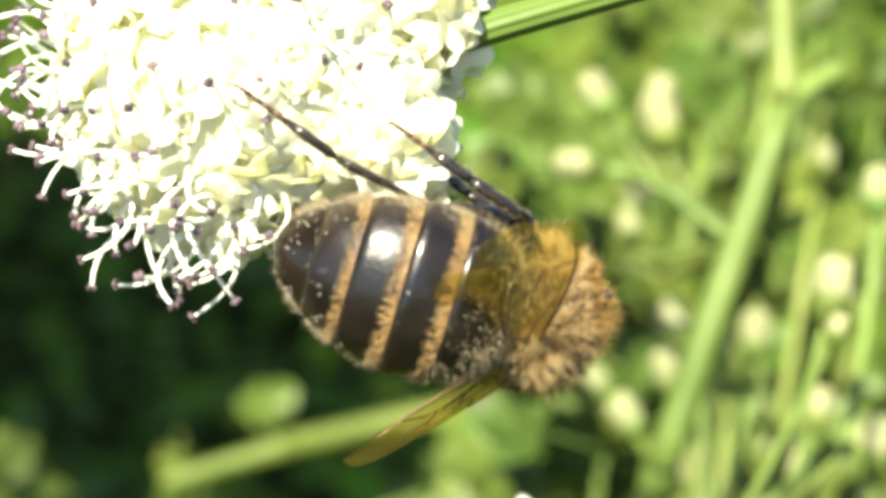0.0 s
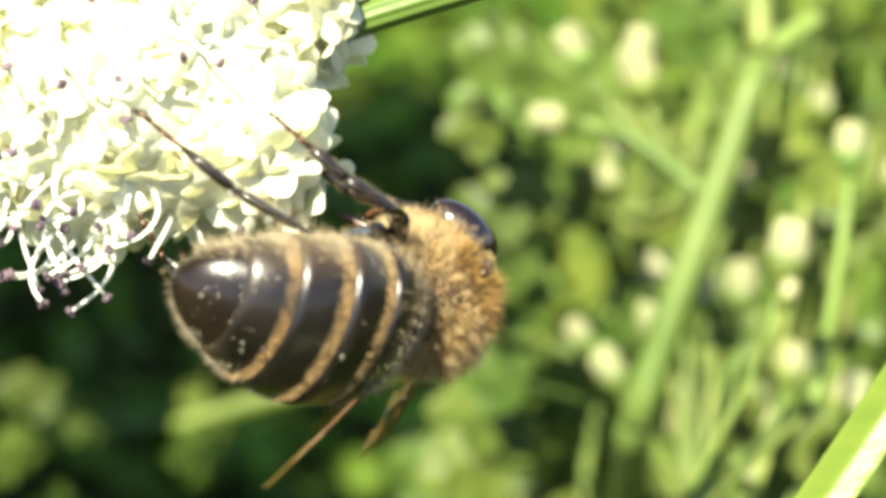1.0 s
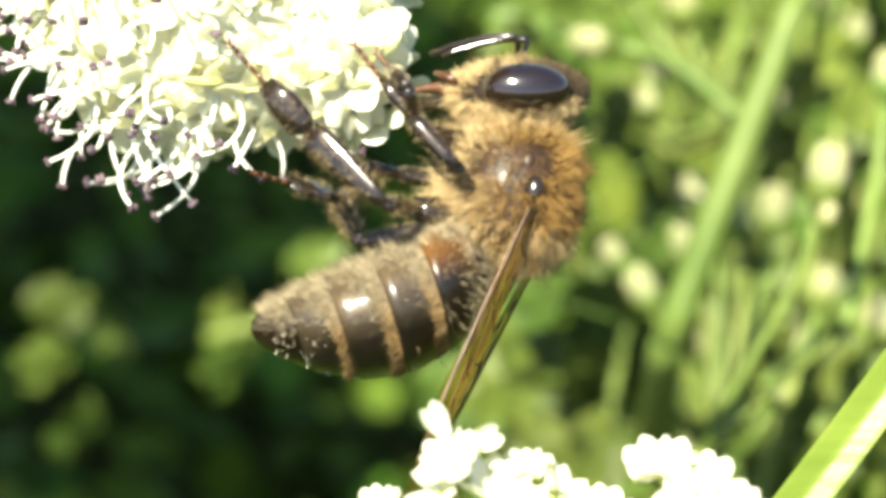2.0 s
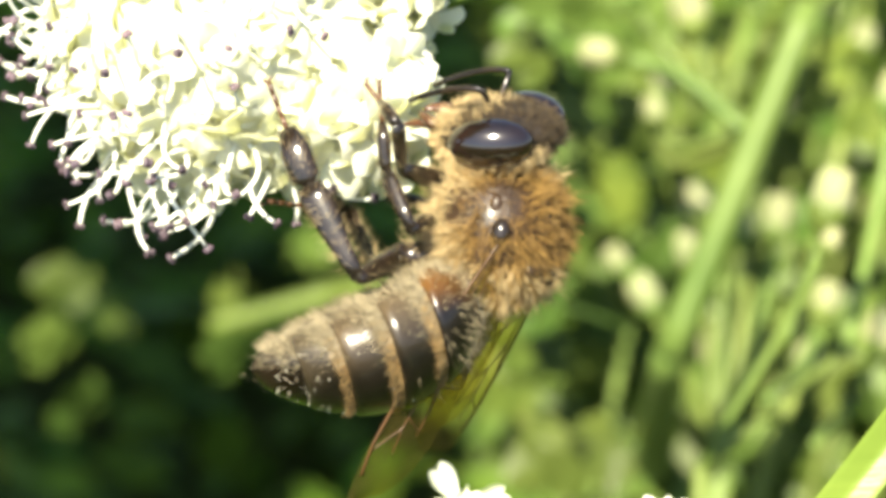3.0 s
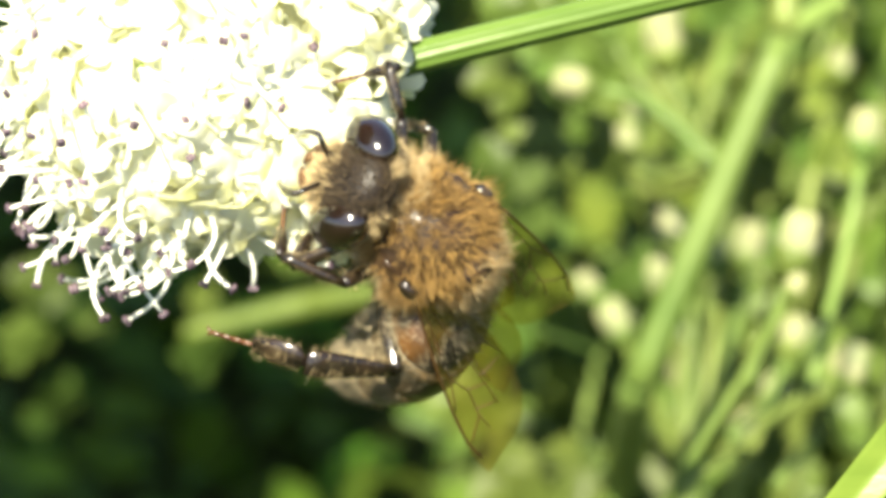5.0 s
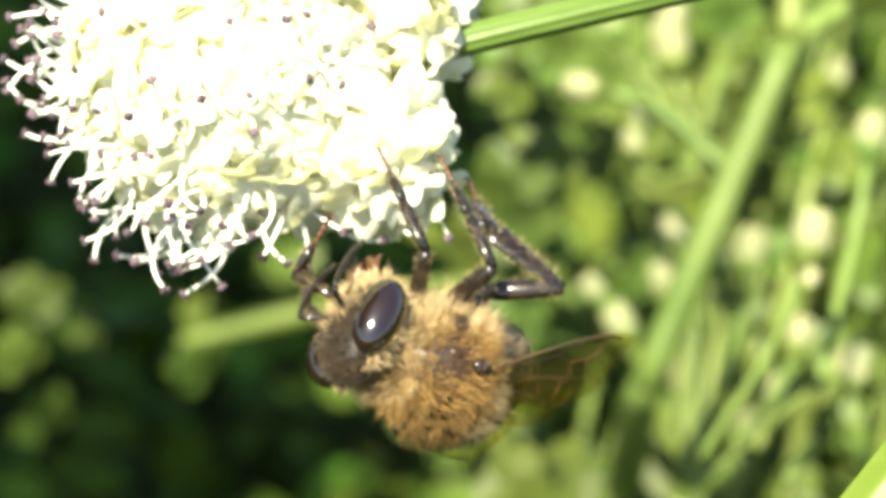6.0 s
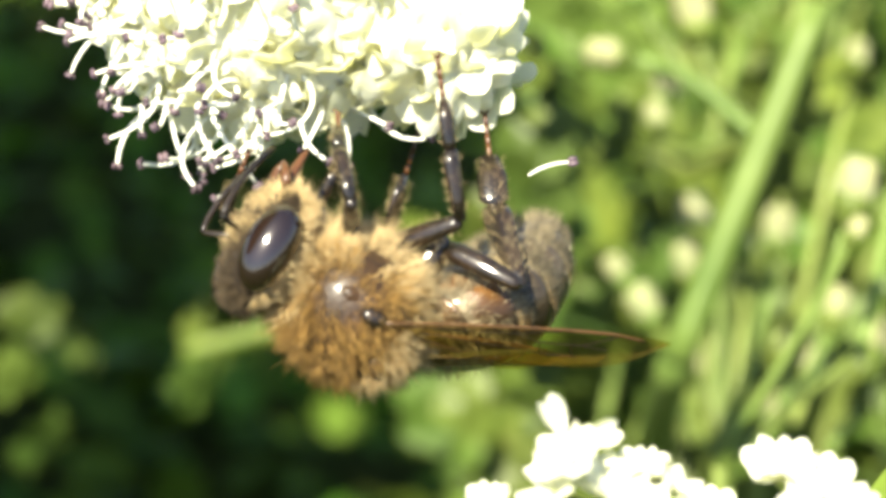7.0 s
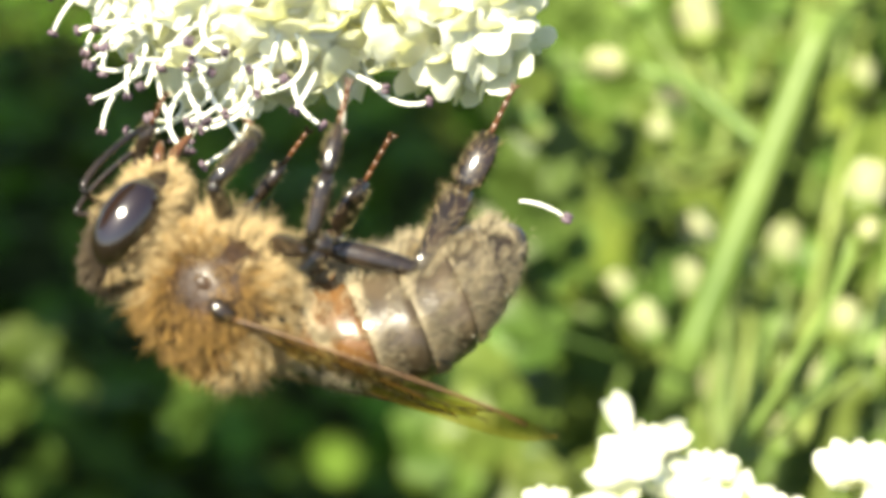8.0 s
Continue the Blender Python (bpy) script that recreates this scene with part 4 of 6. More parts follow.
plant = thing("budding_plant", FOCUS.copy(), "slender green plant with round cream buds on thin stalks", "plant", GROUP)
foot = (20.3, -16.3, -74.0)
stalk(plant, foot, (6, -330, -200), 0.8, 1.4, (0, 0, 0), "stem")
for p, way, size in (((24.5, -0.1, -75.0), (.1, 1, .2), 1.5), ((22.2, -0.3, -76.0), (-.2, 1, .2), 1.3), ((19.5, 1.0, -76.0), (-.4, 1, .1), 1.6),
                     ((18.6, -2.4, -75.0), (-.3, 1, .3), 1.4), ((15.1, -5.3, -71.0), (-.6, 1, .3), 1.4), ((20.5, -9.9, -78.0), (-.1, 1, .4), 1.55), ((20.8, -11.6, -78.0), (.0, 1, .3), 1.3),
                     ((13.0, -2.5, -70.0), (-.6, .8, .2), 1.0), ((23.0, -12.7, -70.0), (.5, 1, .2), 1.2)):
    bud(plant, p, way, size, foot, rng, 0.4)
for p, way, up, size in (((13.5, -6.7, -76.0), (-.8, .3, 0), (.1, .5, .8), 9.3), ((17.6, 2.7, -80.0), (-.3, .9, 0), (-.5, .3, .8), 9.9), ((14.9, -14.2, -76.0), (-.7, -.2, .1), (0, .7, .7), 10.4),
                         ((11.5, -10.6, -82.0), (-.8, .4, 0), (.2, .8, .6), 9.9)):
    leaf(plant, p, way, up, size, rng)

plant = thing("budding_plant", FOCUS.copy(), "green plant with one large round cream bud on a straight stalk", "plant", GROUP)
foot = (14.0, -12.5, -40.0)
bud(plant, (19.9, 0.2, -37.0), (.25, 1, .1), 1.35, foot, rng, 0.25)
bud(plant, (19.2, -1.3, -34.0), (.5, 1, .1), 0.62, (17.3, -5.7, -34.0), rng, 0.16)
bud(plant, (26.7, 6.8, -50.0), (.1, 1, .1), 1.2, (22.9, -7.0, -46.0), rng, 0.35)
bud(plant, (23.7, -5.3, -56.0), (.3, 1, .1), 1.1, (18.5, -9.6, -46.0), rng, 0.35)
bud(plant, (22.9, -8.9, -58.0), (.3, 1, .1), 1.0, (18.2, -10.3, -46.0), rng, 0.35)
bud(plant, (27.8, -7.9, -60.0), (.4, 1, .1), 1.5, (21.1, -12.1, -46.0), rng, 0.4)
stalk(plant, (22.9, -6.7, -46.0), foot, 0.22, 0.3)
stalk(plant, foot, (10, -330, -150), 0.4, 0.9, (0, 0, 0), "stem")
for p, way, up, size in (((27.8, 5.4, -66.0), (.5, 1, 0), (-.7, .1, .7), 5), ((29.7, 10.4, -66.0), (.9, .3, 0), (-.2, .5, .8), 5.5), ((28.7, -3.5, -66.0), (.7, -.5, 0), (.1, .6, .8), 7.5),
                         ((22.1, -13.8, -60.0), (.4, .6, 0), (-.6, .3, .7), 7.0), ((28.7, -12.2, -62.0), (-.2, .9, .1), (-.5, .2, .8), 8.1)):
    leaf(plant, p, way, up, size, rng)

SLIM = "slim stems among the budding plants"
for k in range(34):
    x, z = rng.uniform(4, 40), rng.uniform(-125, -86)
    d = 46.65 - z
    top = Vector((rng.uniform(0.115, 0.31) * d, rng.uniform(-0.08, 0.2) * d, z))
    lean = rng.uniform(-0.4, 0.05)
    shoot = thing("shoot", FOCUS.copy(), "slim pale green shoot with narrow leaves and a bud", "plant", SLIM)
    foot = top + Vector((lean * 120, -120, rng.uniform(-25, 5)))
    stalk(shoot, top, foot, rng.uniform(0.3, 0.55), rng.uniform(0.6, 0.95), (rng.uniform(-4, 4), 0, 0), "stem")
    if k % 4 == 1:
        b = part("bud", BUDS[k % 4], shoot, aim(top, (-lean * 0.6, 1, 0.1), (0, 0, 1)) @ Matrix.Diagonal((1.3, 1.15, 1.15, 1)))
        dress_bud(b, rng)
    for j in range(8):
        u = rng.uniform(0.02, 0.5)
        leaf(shoot, top.lerp(foot, u), (rng.uniform(-0.8, 0.8), rng.uniform(0.2, 0.9), rng.uniform(-0.2, 0.4)), (rng.uniform(-0.7, 0.5), 0.3, 0.8), rng.uniform(4, 7), rng)

plant = thing("leafy_plant", FOCUS.copy(), "low green plant with lobed leaves and a long pale leaf stalk", "plant")
stalk(plant, (-26.6, -9.0, -135.0), (-12.3, -5.4, -135.0), 0.9, 1.3, skin=LEAF)
stalk(plant, (-12.6, -5.4, -135.0), (12.2, -1.2, -130.0), 1.3, 1.5, skin=LEAF)
stalk(plant, (11.9, -1.3, -130.0), (27.0, -70.6, -150.0), 1.6, 1.9, (3, 6, 0), "stem")
for p, way, up, size in (((-32.1, -3.2, -195.0), (.05, -.9, .3), (.74, .3, .5), 12.2), ((-35.3, -7.8, -195.0), (.3, -.9, .2), (.74, .3, .5), 10.8), ((-30.0, -8.2, -190.0), (-.3, -.9, .2), (.74, .3, .5), 10.8), ((-24.6, -2.3, -195.0), (.8, .4, .2), (.74, .3, .5), 9.5),
                         ((-49.8, -6.0, -190.0), (-.9, .2, .1), (.74, .3, .5), 10.8), ((-54.9, -8.7, -194.0), (-.5, -.6, .1), (.74, .3, .5), 10.8), ((-53.6, -5.3, -192.0), (.6, -.6, .1), (.74, .3, .5), 9.5), ((-58.7, -29.4, -200.0), (.4, .8, .1), (.74, .3, .5), 10.8),
                         ((14.8, -21.1, -130.0), (-.6, .6, .1), (.2, .5, .8), 14), ((11.0, -17.3, -140.0), (.5, .8, .1), (0, .5, .8), 12), ((17.6, -24.3, -120.0), (.2, .9, .1), (-.1, .5, .8), 13)):
    leaf(plant, p, way, up, size, rng)


plant = thing("leafy_plant", FOCUS.copy(), "green plant with a sheaf of lobed leaves held to the sun", "plant")
stalk(plant, (12.9, -10.2, -112.0), (17.6, -70.8, -150.0), 0.9, 1.6, (2, 0, 0), "stem")
for k in range(66):
    u, v = (k % 6 + rng.uniform(-.45, .45)) / 5, (k // 6 + rng.uniform(-.45, .45)) / 10
    at = Vector((10.5, -7.4, -108.0)).lerp(Vector((25.8, -7.0, -108.0)), u) + Vector((0, -18 * v, rng.uniform(-14, 10)))
    leaf(plant, at, (rng.uniform(-1, 1), rng.uniform(-.2, 1), rng.uniform(-.2, .2)), (rng.uniform(-.6, .1), rng.uniform(.1, .6), .8), rng.uniform(8, 13), rng)
for k in range(48):
    u, v = (k % 6 + rng.uniform(-.4, .4)) / 5, (k // 6 + rng.uniform(-.4, .4)) / 7
    at = Vector((13.5, -10.8, -150.0)).lerp(Vector((32.1, -10.0, -150.0)), u) + Vector((0, -22 * v, rng.uniform(-12, 12)))
    leaf(plant, at, (rng.uniform(-1, 1), rng.uniform(-.2, 1), 0), (rng.uniform(-.4, 0), rng.uniform(.2, .5), .9), rng.uniform(13, 19), rng)


def build_blade():
    """A broad grass blade, keeled along its midrib."""
    s = Shape()
    a, b = Vector((20.5, 3.0, 0.6)), Vector((3.5, -18.2, 1.2))
    rows = []
    for k in range(25):
        u = k / 24
        p = a.lerp(b, u) + Vector((0.35, -0.3, 0)) * math.sin(math.pi * u)
        side = Vector((0.79, -0.61, 0.12)).normalized()
        w = 0.62 * (0.5 + 0.5 * min(1, 3 * u))
        rows.append([tuple(p + side * (w * v) + Vector((0, 0, 1)) * (0.16 * abs(v) + (0.03 if j % 2 else 0))) for j, v in enumerate((-1, -.72, -.45, -.2, 0, .2, .45, .72, 1))])
    s.ring_skin(rows, closed=False, caps=False)
    s.ring_skin([[(x, y, z - 0.08) for x, y, z in reversed(r)] for r in rows], closed=False, caps=False)
    s2 = Shape()
    s2.tube(bezier(b, b + Vector((-6, -9, 0)), (-12, -60, -40), (-14, -330, -170), 14), 0.5, 8)
    grass = thing("grass_blade", FOCUS.copy(), "bright green grass blade with a folded midrib", "grass")
    part("blade", s.mesh("blade", BLADE), grass)
    part("stem", s2.mesh("stem", BLADE), grass)


build_blade()


def build_undergrowth():
    """Countless small leaves and stems that fill the depth behind."""
    rng = random.Random(33)
    v, f = [], []
    for k in range(8800):
        z = -rng.uniform(95, 330)
        d = 46.65 - z
        x = rng.uniform(-0.42, 0.48) * d
        y = rng.uniform(-0.34, 0.26) * d
        side = x / d
        dense = 1.0 if side > 0.085 else 0.04 if side > 0.0 else 0.0
        if y / d < -0.05 and side > 0.0:
            dense = 0.9 if side > 0.04 else 0.15
        if y / d > 0.03 and side < 0.13:
            dense *= 0.15
        if rng.random() > dense:
            continue
        size = rng.uniform(4, 11)
        m = aim((x, y, z), (rng.gauss(0, 1), rng.gauss(0.3, 0.8), rng.gauss(0, 0.5)), (rng.gauss(-0.1, 0.4), rng.gauss(0.7, 0.4), rng.gauss(0.6, 0.4))).copy()
        m.translation *= 1000
        b = len(v)
        n = 7
        for i in range(n + 1):
            u = i / n
            h = size * (0.3 * math.sin(math.pi * u ** 0.8) * (0.6 + 0.4 * (i % 2)) + 0.01)
            for w in (-1, 0, 1):
                v.append(tuple(m @ Vector((size * u + 0.2 * h * abs(w), h * w, 0.3 * h * abs(w) - 0.12 * size * u * u))))
        for i in range(n):
            for j in (0, 1):
                a = b + i * 3 + j
                f.append((a, a + 1, a + 4, a + 3))
    ob = new("undergrowth", mesh_of("undergrowth", v, f, UNDERGROWTH))
    ob.matrix_basis = FOCUS.copy()
    tagged(ob, "dense blurred green undergrowth of small leaves", "undergrowth", kind="stuff")


build_undergrowth()


def build_deep_growth():
    """Dark low leaves on the soil far behind."""
    rng = random.Random(44)
    v, f = [], []
    for k in range(7600):
        x, y = rng.uniform(-820, 820), rng.uniform(150, 2000)
        if (x / 680) ** 2 + ((y - 1050) / 800) ** 2 + 0.5 * noise.noise(Vector((x / 250, y / 250, 3))) > 0.95 + 0.25 * rng.random():
            continue
        z = rng.uniform(3, 90) * rng.random()
        size = rng.uniform(14, 45)
        m = aim((x, y, z), (rng.gauss(0, 1), rng.gauss(0, 1), rng.gauss(0.3, 0.5)), (rng.gauss(0, 0.5), rng.gauss(0, 0.5), 1)).copy()
        m.translation *= 1000
        b = len(v)
        for u, w in ((0, 0.02), (0.25, 0.26), (0.55, 0.3), (0.8, 0.18), (1, 0.02)):
            for q in (-1, 0, 1):
                v.append(tuple(m @ Vector((size * u, size * w * q, size * (0.1 * abs(q) * w - 0.2 * u * u)))))
        for i in range(4):
            for j in (0, 1):
                a = b + i * 3 + j
                f.append((a, a + 1, a + 4, a + 3))
    ob = new("ground_cover", mesh_of("ground_cover", v, f, DEEP))
    tagged(ob, "dark green leaves in shade low on the soil", "ground cover", kind="stuff")


build_deep_growth()


def build_shade_shrub():
    """Unseen leafy shrub, added so its crown keeps the far bed's soil in shade."""
    rng = random.Random(55)
    shrub = thing("shrub", pose(-1.06, 0.26, 0), "unseen leafy green shrub added to shade the far bed", "shrub")
    s = Shape()
    s.tube(bezier((0, 0, -20), (30, 10, 300), (-20, 0, 500), (60, -20, 760), 10), [34 - 2 * k for k in range(11)], 12)
    part("trunk", s.mesh("trunk", BARK), shrub)
    for k in range(9):
        s = Shape()
        end = (rng.uniform(-350, 900), rng.uniform(-320, 320), rng.uniform(830, 1050))
        s.tube(bezier((40 - 4 * k, 0, 450 + 30 * k), (60, end[1] * 0.2, 700), (end[0] * 0.6, end[1] * 0.6, 820), end, 8), [13 - 1.3 * j for j in range(9)], 7)
        part("limb", s.mesh("limb", BARK), shrub)
    v, f = [], []
    for k in range(5200):
        x, y = rng.uniform(-450, 950), rng.uniform(-430, 430)
        edge = ((x - 250) / 700) ** 2 + (y / 430) ** 2 + 0.25 * noise.noise(Vector((x / 180, y / 180, 1)))
        if edge > 1:
            continue
        z = 830 + rng.uniform(0, 260) * (1 - 0.5 * edge)
        size = rng.uniform(40, 80)
        m = aim((x, y, z), (rng.gauss(0, 1), rng.gauss(0, 1), rng.gauss(-0.2, 0.4)), (rng.gauss(0, 0.4), rng.gauss(0, 0.4), 1)).copy()
        m.translation *= 1000
        b = len(v)
        for u, w in ((0, 0.02), (0.25, 0.24), (0.55, 0.3), (0.8, 0.2), (1, 0.02)):
            for q in (-1, 0, 1):
                v.append(tuple(m @ Vector((size * u, size * w * q, size * (0.12 * abs(q) * w - 0.2 * u * u)))))
        for i in range(4):
            for j in (0, 1):
                a = b + i * 3 + j
                f.append((a, a + 1, a + 4, a + 3))
    part("crown", mesh_of("crown", v, f, UNDERGROWTH), shrub, kind="stuff")


build_shade_shrub()


# ---- what moves ----
def motions():
    """Key the bee and its parts; the flower beside it sways."""
    walk(bee, [
        (0, FOCUS @ mm(2.37, -1.79, -2.00, 104, 74, 56)),
        (0.5, FOCUS @ mm(3.06, -0.89, -2.00, 110, 62, 77)),
        (1, FOCUS @ mm(2.85, -1.61, -2.00, 107, 61, 76)),
        (1.2, FOCUS @ mm(2.61, -1.02, -2.00, 103, 58, 73)),
        (1.5, FOCUS @ mm(3.17, -1.05, 0.00, 79, 7, 77)),
        (1.7, FOCUS @ mm(3.53, -1.45, 0.00, 77, 6, 78)),
        (2.8, FOCUS @ mm(2.38, 0.28, 0.00, 65, 1, 81)),
        (3, FOCUS @ mm(2.69, -0.61, 0.00, 60, -0, 83)),
        (3.5, FOCUS @ mm(3.20, 0.89, 0.00, 53, -3, 89)),
        (4, FOCUS @ mm(3.59, 1.64, 0.00, 49, -6, 96)),
        (4.5, FOCUS @ mm(3.18, 1.79, 0.00, 20, -18, 110)),
        (4.7, FOCUS @ mm(2.88, 2.37, 0.00, 23, -18, 128)),
        (5.8, FOCUS @ mm(-0.50, -3.52, 0.00, -36, -38, 157)),
        (6, FOCUS @ mm(0.53, -3.44, 0.00, -39, -38, 157)),
        (6.5, FOCUS @ mm(-2.05, -3.81, 0.00, -57, -18, 159)),
        (7, FOCUS @ mm(-3.25, -4.54, 0.00, -56, -17, 146)),
        (7.5, FOCUS @ mm(-4.32, -4.96, 0.00, -60, -16, 149)),
        (8, FOCUS @ mm(-6.38, -5.23, 0.00, -63, -9, 140)),
    ])
    walk(bee_head, [
        (0, mm(1.75, -0.00, 0.00, 8, 6, -18)),
        (0.5, mm(1.75, -0.00, 0.00, -3, -3, -6)),
        (1, mm(1.75, -0.00, 0.00, -2, -3, -7)),
        (1.2, mm(1.75, 0.00, 0.00, 0, -2, -10)),
        (1.5, mm(1.75, -0.00, 0.00, 8, 6, 29)),
        (1.7, mm(1.75, 0.00, 0.00, 5, 9, 14)),
        (2.8, mm(1.75, -0.00, 0.00, 3, 8, 18)),
        (3, mm(1.75, 0.00, -0.00, 1, 3, 26)),
        (3.5, mm(1.75, -0.00, 0.00, 3, 0, 16)),
        (4, mm(1.75, -0.00, 0.00, -2, 4, 16)),
        (4.5, mm(1.75, -0.00, 0.00, 23, -5, 23)),
        (4.7, mm(1.75, 0.00, 0.00, -4, -1, 25)),
        (5.8, mm(1.75, -0.00, 0.00, -4, 20, 0)),
        (6, mm(1.75, -0.00, 0.00, -7, 24, 3)),
        (6.5, mm(1.75, 0.00, -0.00, -8, 14, 8)),
        (7, mm(1.75, 0.00, 0.00, -10, -1, 3)),
        (7.5, mm(1.75, 0.00, 0.00, -8, 2, 8)),
        (8, mm(1.75, 0.00, -0.00, -4, -5, 7)),
    ])
    walk(bee_abdomen, [
        (0, mm(-1.75, 0.00, -0.35, -78, -61, 79)),
        (0.5, mm(-1.75, 0.00, -0.35, -53, -64, 56)),
        (1, mm(-1.75, 0.00, -0.35, 3, -59, -3)),
        (1.2, mm(-1.75, -0.00, -0.35, 11, -59, -13)),
        (1.5, mm(-1.75, -0.00, -0.35, 30, -68, -27)),
        (1.7, mm(-1.75, 0.00, -0.35, 23, -58, -27)),
        (2.8, mm(-1.75, -0.00, -0.35, 27, -51, -34)),
        (3, mm(-1.75, 0.00, -0.35, 40, -41, -54)),
        (3.5, mm(-1.75, 0.00, -0.35, 53, -60, -67)),
        (4, mm(-1.75, 0.00, -0.35, 58, -52, -67)),
        (4.5, mm(-1.75, 0.00, -0.35, 47, -43, -80)),
        (4.7, mm(-1.75, 0.00, -0.35, 68, -56, -72)),
        (5.8, mm(-1.75, -0.00, -0.35, 40, -42, -51)),
        (6, mm(-1.75, 0.00, -0.35, 40, -40, -53)),
        (6.5, mm(-1.75, -0.00, -0.35, 7, -52, -27)),
        (7, mm(-1.75, 0.00, -0.35, -4, -64, -7)),
        (7.5, mm(-1.75, -0.00, -0.35, -33, -62, 22)),
        (8, mm(-1.75, 0.00, -0.35, -71, -53, 38)),
    ])
    walk(bee_wings['l'], [
        (0, mm(-0.25, 1.92, 1.05, 20, 15, -121)),
        (0.5, mm(-0.25, 1.92, 1.05, 2, 14, -135)),
        (1, mm(-0.25, 1.92, 1.05, 0, 20, -144)),
        (1.2, mm(-0.25, 1.92, 1.05, -0, 18, -147)),
        (1.5, mm(-0.25, 1.92, 1.05, 14, 28, -176)),
        (1.7, mm(-0.25, 1.92, 1.05, 0, 22, 177)),
        (2.8, mm(-0.25, 1.92, 1.05, 0, 3, 146)),
        (3, mm(-0.25, 1.92, 1.05, 13, 26, 175)),
        (3.5, mm(-0.25, 1.92, 1.05, 13, 27, -178)),
        (4, mm(-0.25, 1.92, 1.05, 7, 26, 174)),
        (4.5, mm(-0.25, 1.92, 1.05, 3, 26, 171)),
        (4.7, mm(-0.25, 1.92, 1.05, 3, 26, 169)),
        (5.25, mm(-0.25, 1.92, 1.05, 0, 25, 162)),
        (5.8, mm(-0.25, 1.92, 1.05, -4, 23, 153)),
        (6, mm(-0.25, 1.92, 1.05, -7, 22, 152)),
        (6.5, mm(-0.25, 1.92, 1.05, -6, 16, -179)),
        (7, mm(-0.25, 1.92, 1.05, 24, 31, -170)),
        (7.5, mm(-0.25, 1.92, 1.05, 21, 31, -172)),
        (8, mm(-0.25, 1.92, 1.05, 11, 31, 172)),
    ])
    walk(bee_wings['r'], [
        (0, mm(-0.25, -1.92, 1.05, 119, 13, 139)),
        (0.1, mm(-0.25, -1.92, 1.05, 44, 53, 43)),
        (0.2, mm(-0.25, -1.92, 1.05, 5, 21, -7)),
        (0.5, mm(-0.25, -1.92, 1.05, -0, -7, -25)),
        (1, mm(-0.25, -1.92, 1.05, -0, -4, -30)),
        (1.2, mm(-0.25, -1.92, 1.05, -0, -2, -33)),
        (1.35, mm(-0.25, -1.92, 1.05, 8, 12, -91)),
        (1.5, mm(-0.25, -1.92, 1.05, -8, 33, -168)),
        (1.7, mm(-0.25, -1.92, 1.05, -0, 24, -153)),
        (2.8, mm(-0.25, -1.92, 1.05, 0, 20, -172)),
        (3, mm(-0.25, -1.92, 1.05, 13, 31, -154)),
        (3.5, mm(-0.25, -1.92, 1.05, 8, 33, -144)),
        (4, mm(-0.25, -1.92, 1.05, 6, 33, -155)),
        (4.5, mm(-0.25, -1.92, 1.05, -8, 36, -176)),
        (4.7, mm(-0.25, -1.92, 1.05, 35, 34, -166)),
        (5.25, mm(-0.25, -1.92, 1.05, -4, 30, -173)),
        (5.8, mm(-0.25, -1.92, 1.05, -39, 22, -176)),
        (6, mm(-0.25, -1.92, 1.05, -30, 28, -176)),
        (6.5, mm(-0.25, -1.92, 1.05, -19, 21, -177)),
        (7, mm(-0.25, -1.92, 1.05, -3, 27, -168)),
        (7.5, mm(-0.25, -1.92, 1.05, 1, 26, -166)),
        (8, mm(-0.25, -1.92, 1.05, 5, 16, -165)),
    ])
    walk(bee_legs['fl']['leg'], [
        (0, mm(1.15, 0.75, -1.45, -87, 25, 5)),
        (0.5, mm(1.15, 0.75, -1.45, -89, 5, 1)),
        (1, mm(1.15, 0.75, -1.45, -89, 8, -0)),
        (1.2, mm(1.15, 0.75, -1.45, -89, 8, -0)),
        (1.3, mm(1.15, 0.75, -1.45, -78, 21, 30)),
        (1.4, mm(1.15, 0.75, -1.45, -61, 27, 64)),
        (1.5, mm(1.15, 0.75, -1.45, -43, 23, 99)),
        (1.7, mm(1.15, 0.75, -1.45, -43, 23, 99)),
        (2.8, mm(1.15, 0.75, -1.45, -43, 23, 99)),
        (3, mm(1.15, 0.75, -1.45, -47, 10, 86)),
        (3.17, mm(1.15, 0.75, -1.45, -80, 4, 81)),
        (3.33, mm(1.15, 0.75, -1.45, -113, -4, 80)),
        (3.5, mm(1.15, 0.75, -1.45, -147, -11, 83)),
        (4, mm(1.15, 0.75, -1.45, -177, -8, 89)),
        (4.5, mm(1.15, 0.75, -1.45, -170, -47, 82)),
        (4.7, mm(1.15, 0.75, -1.45, -172, -47, 84)),
        (5.25, mm(1.15, 0.75, -1.45, -113, -35, 18)),
        (5.8, mm(1.15, 0.75, -1.45, -91, 5, -12)),
        (6, mm(1.15, 0.75, -1.45, -92, 12, -9)),
        (6.5, mm(1.15, 0.75, -1.45, -92, 3, -28)),
        (7, mm(1.15, 0.75, -1.45, -86, -16, -14)),
        (7.5, mm(1.15, 0.75, -1.45, -89, -3, -20)),
        (8, mm(1.15, 0.75, -1.45, -86, -9, -27)),
    ])
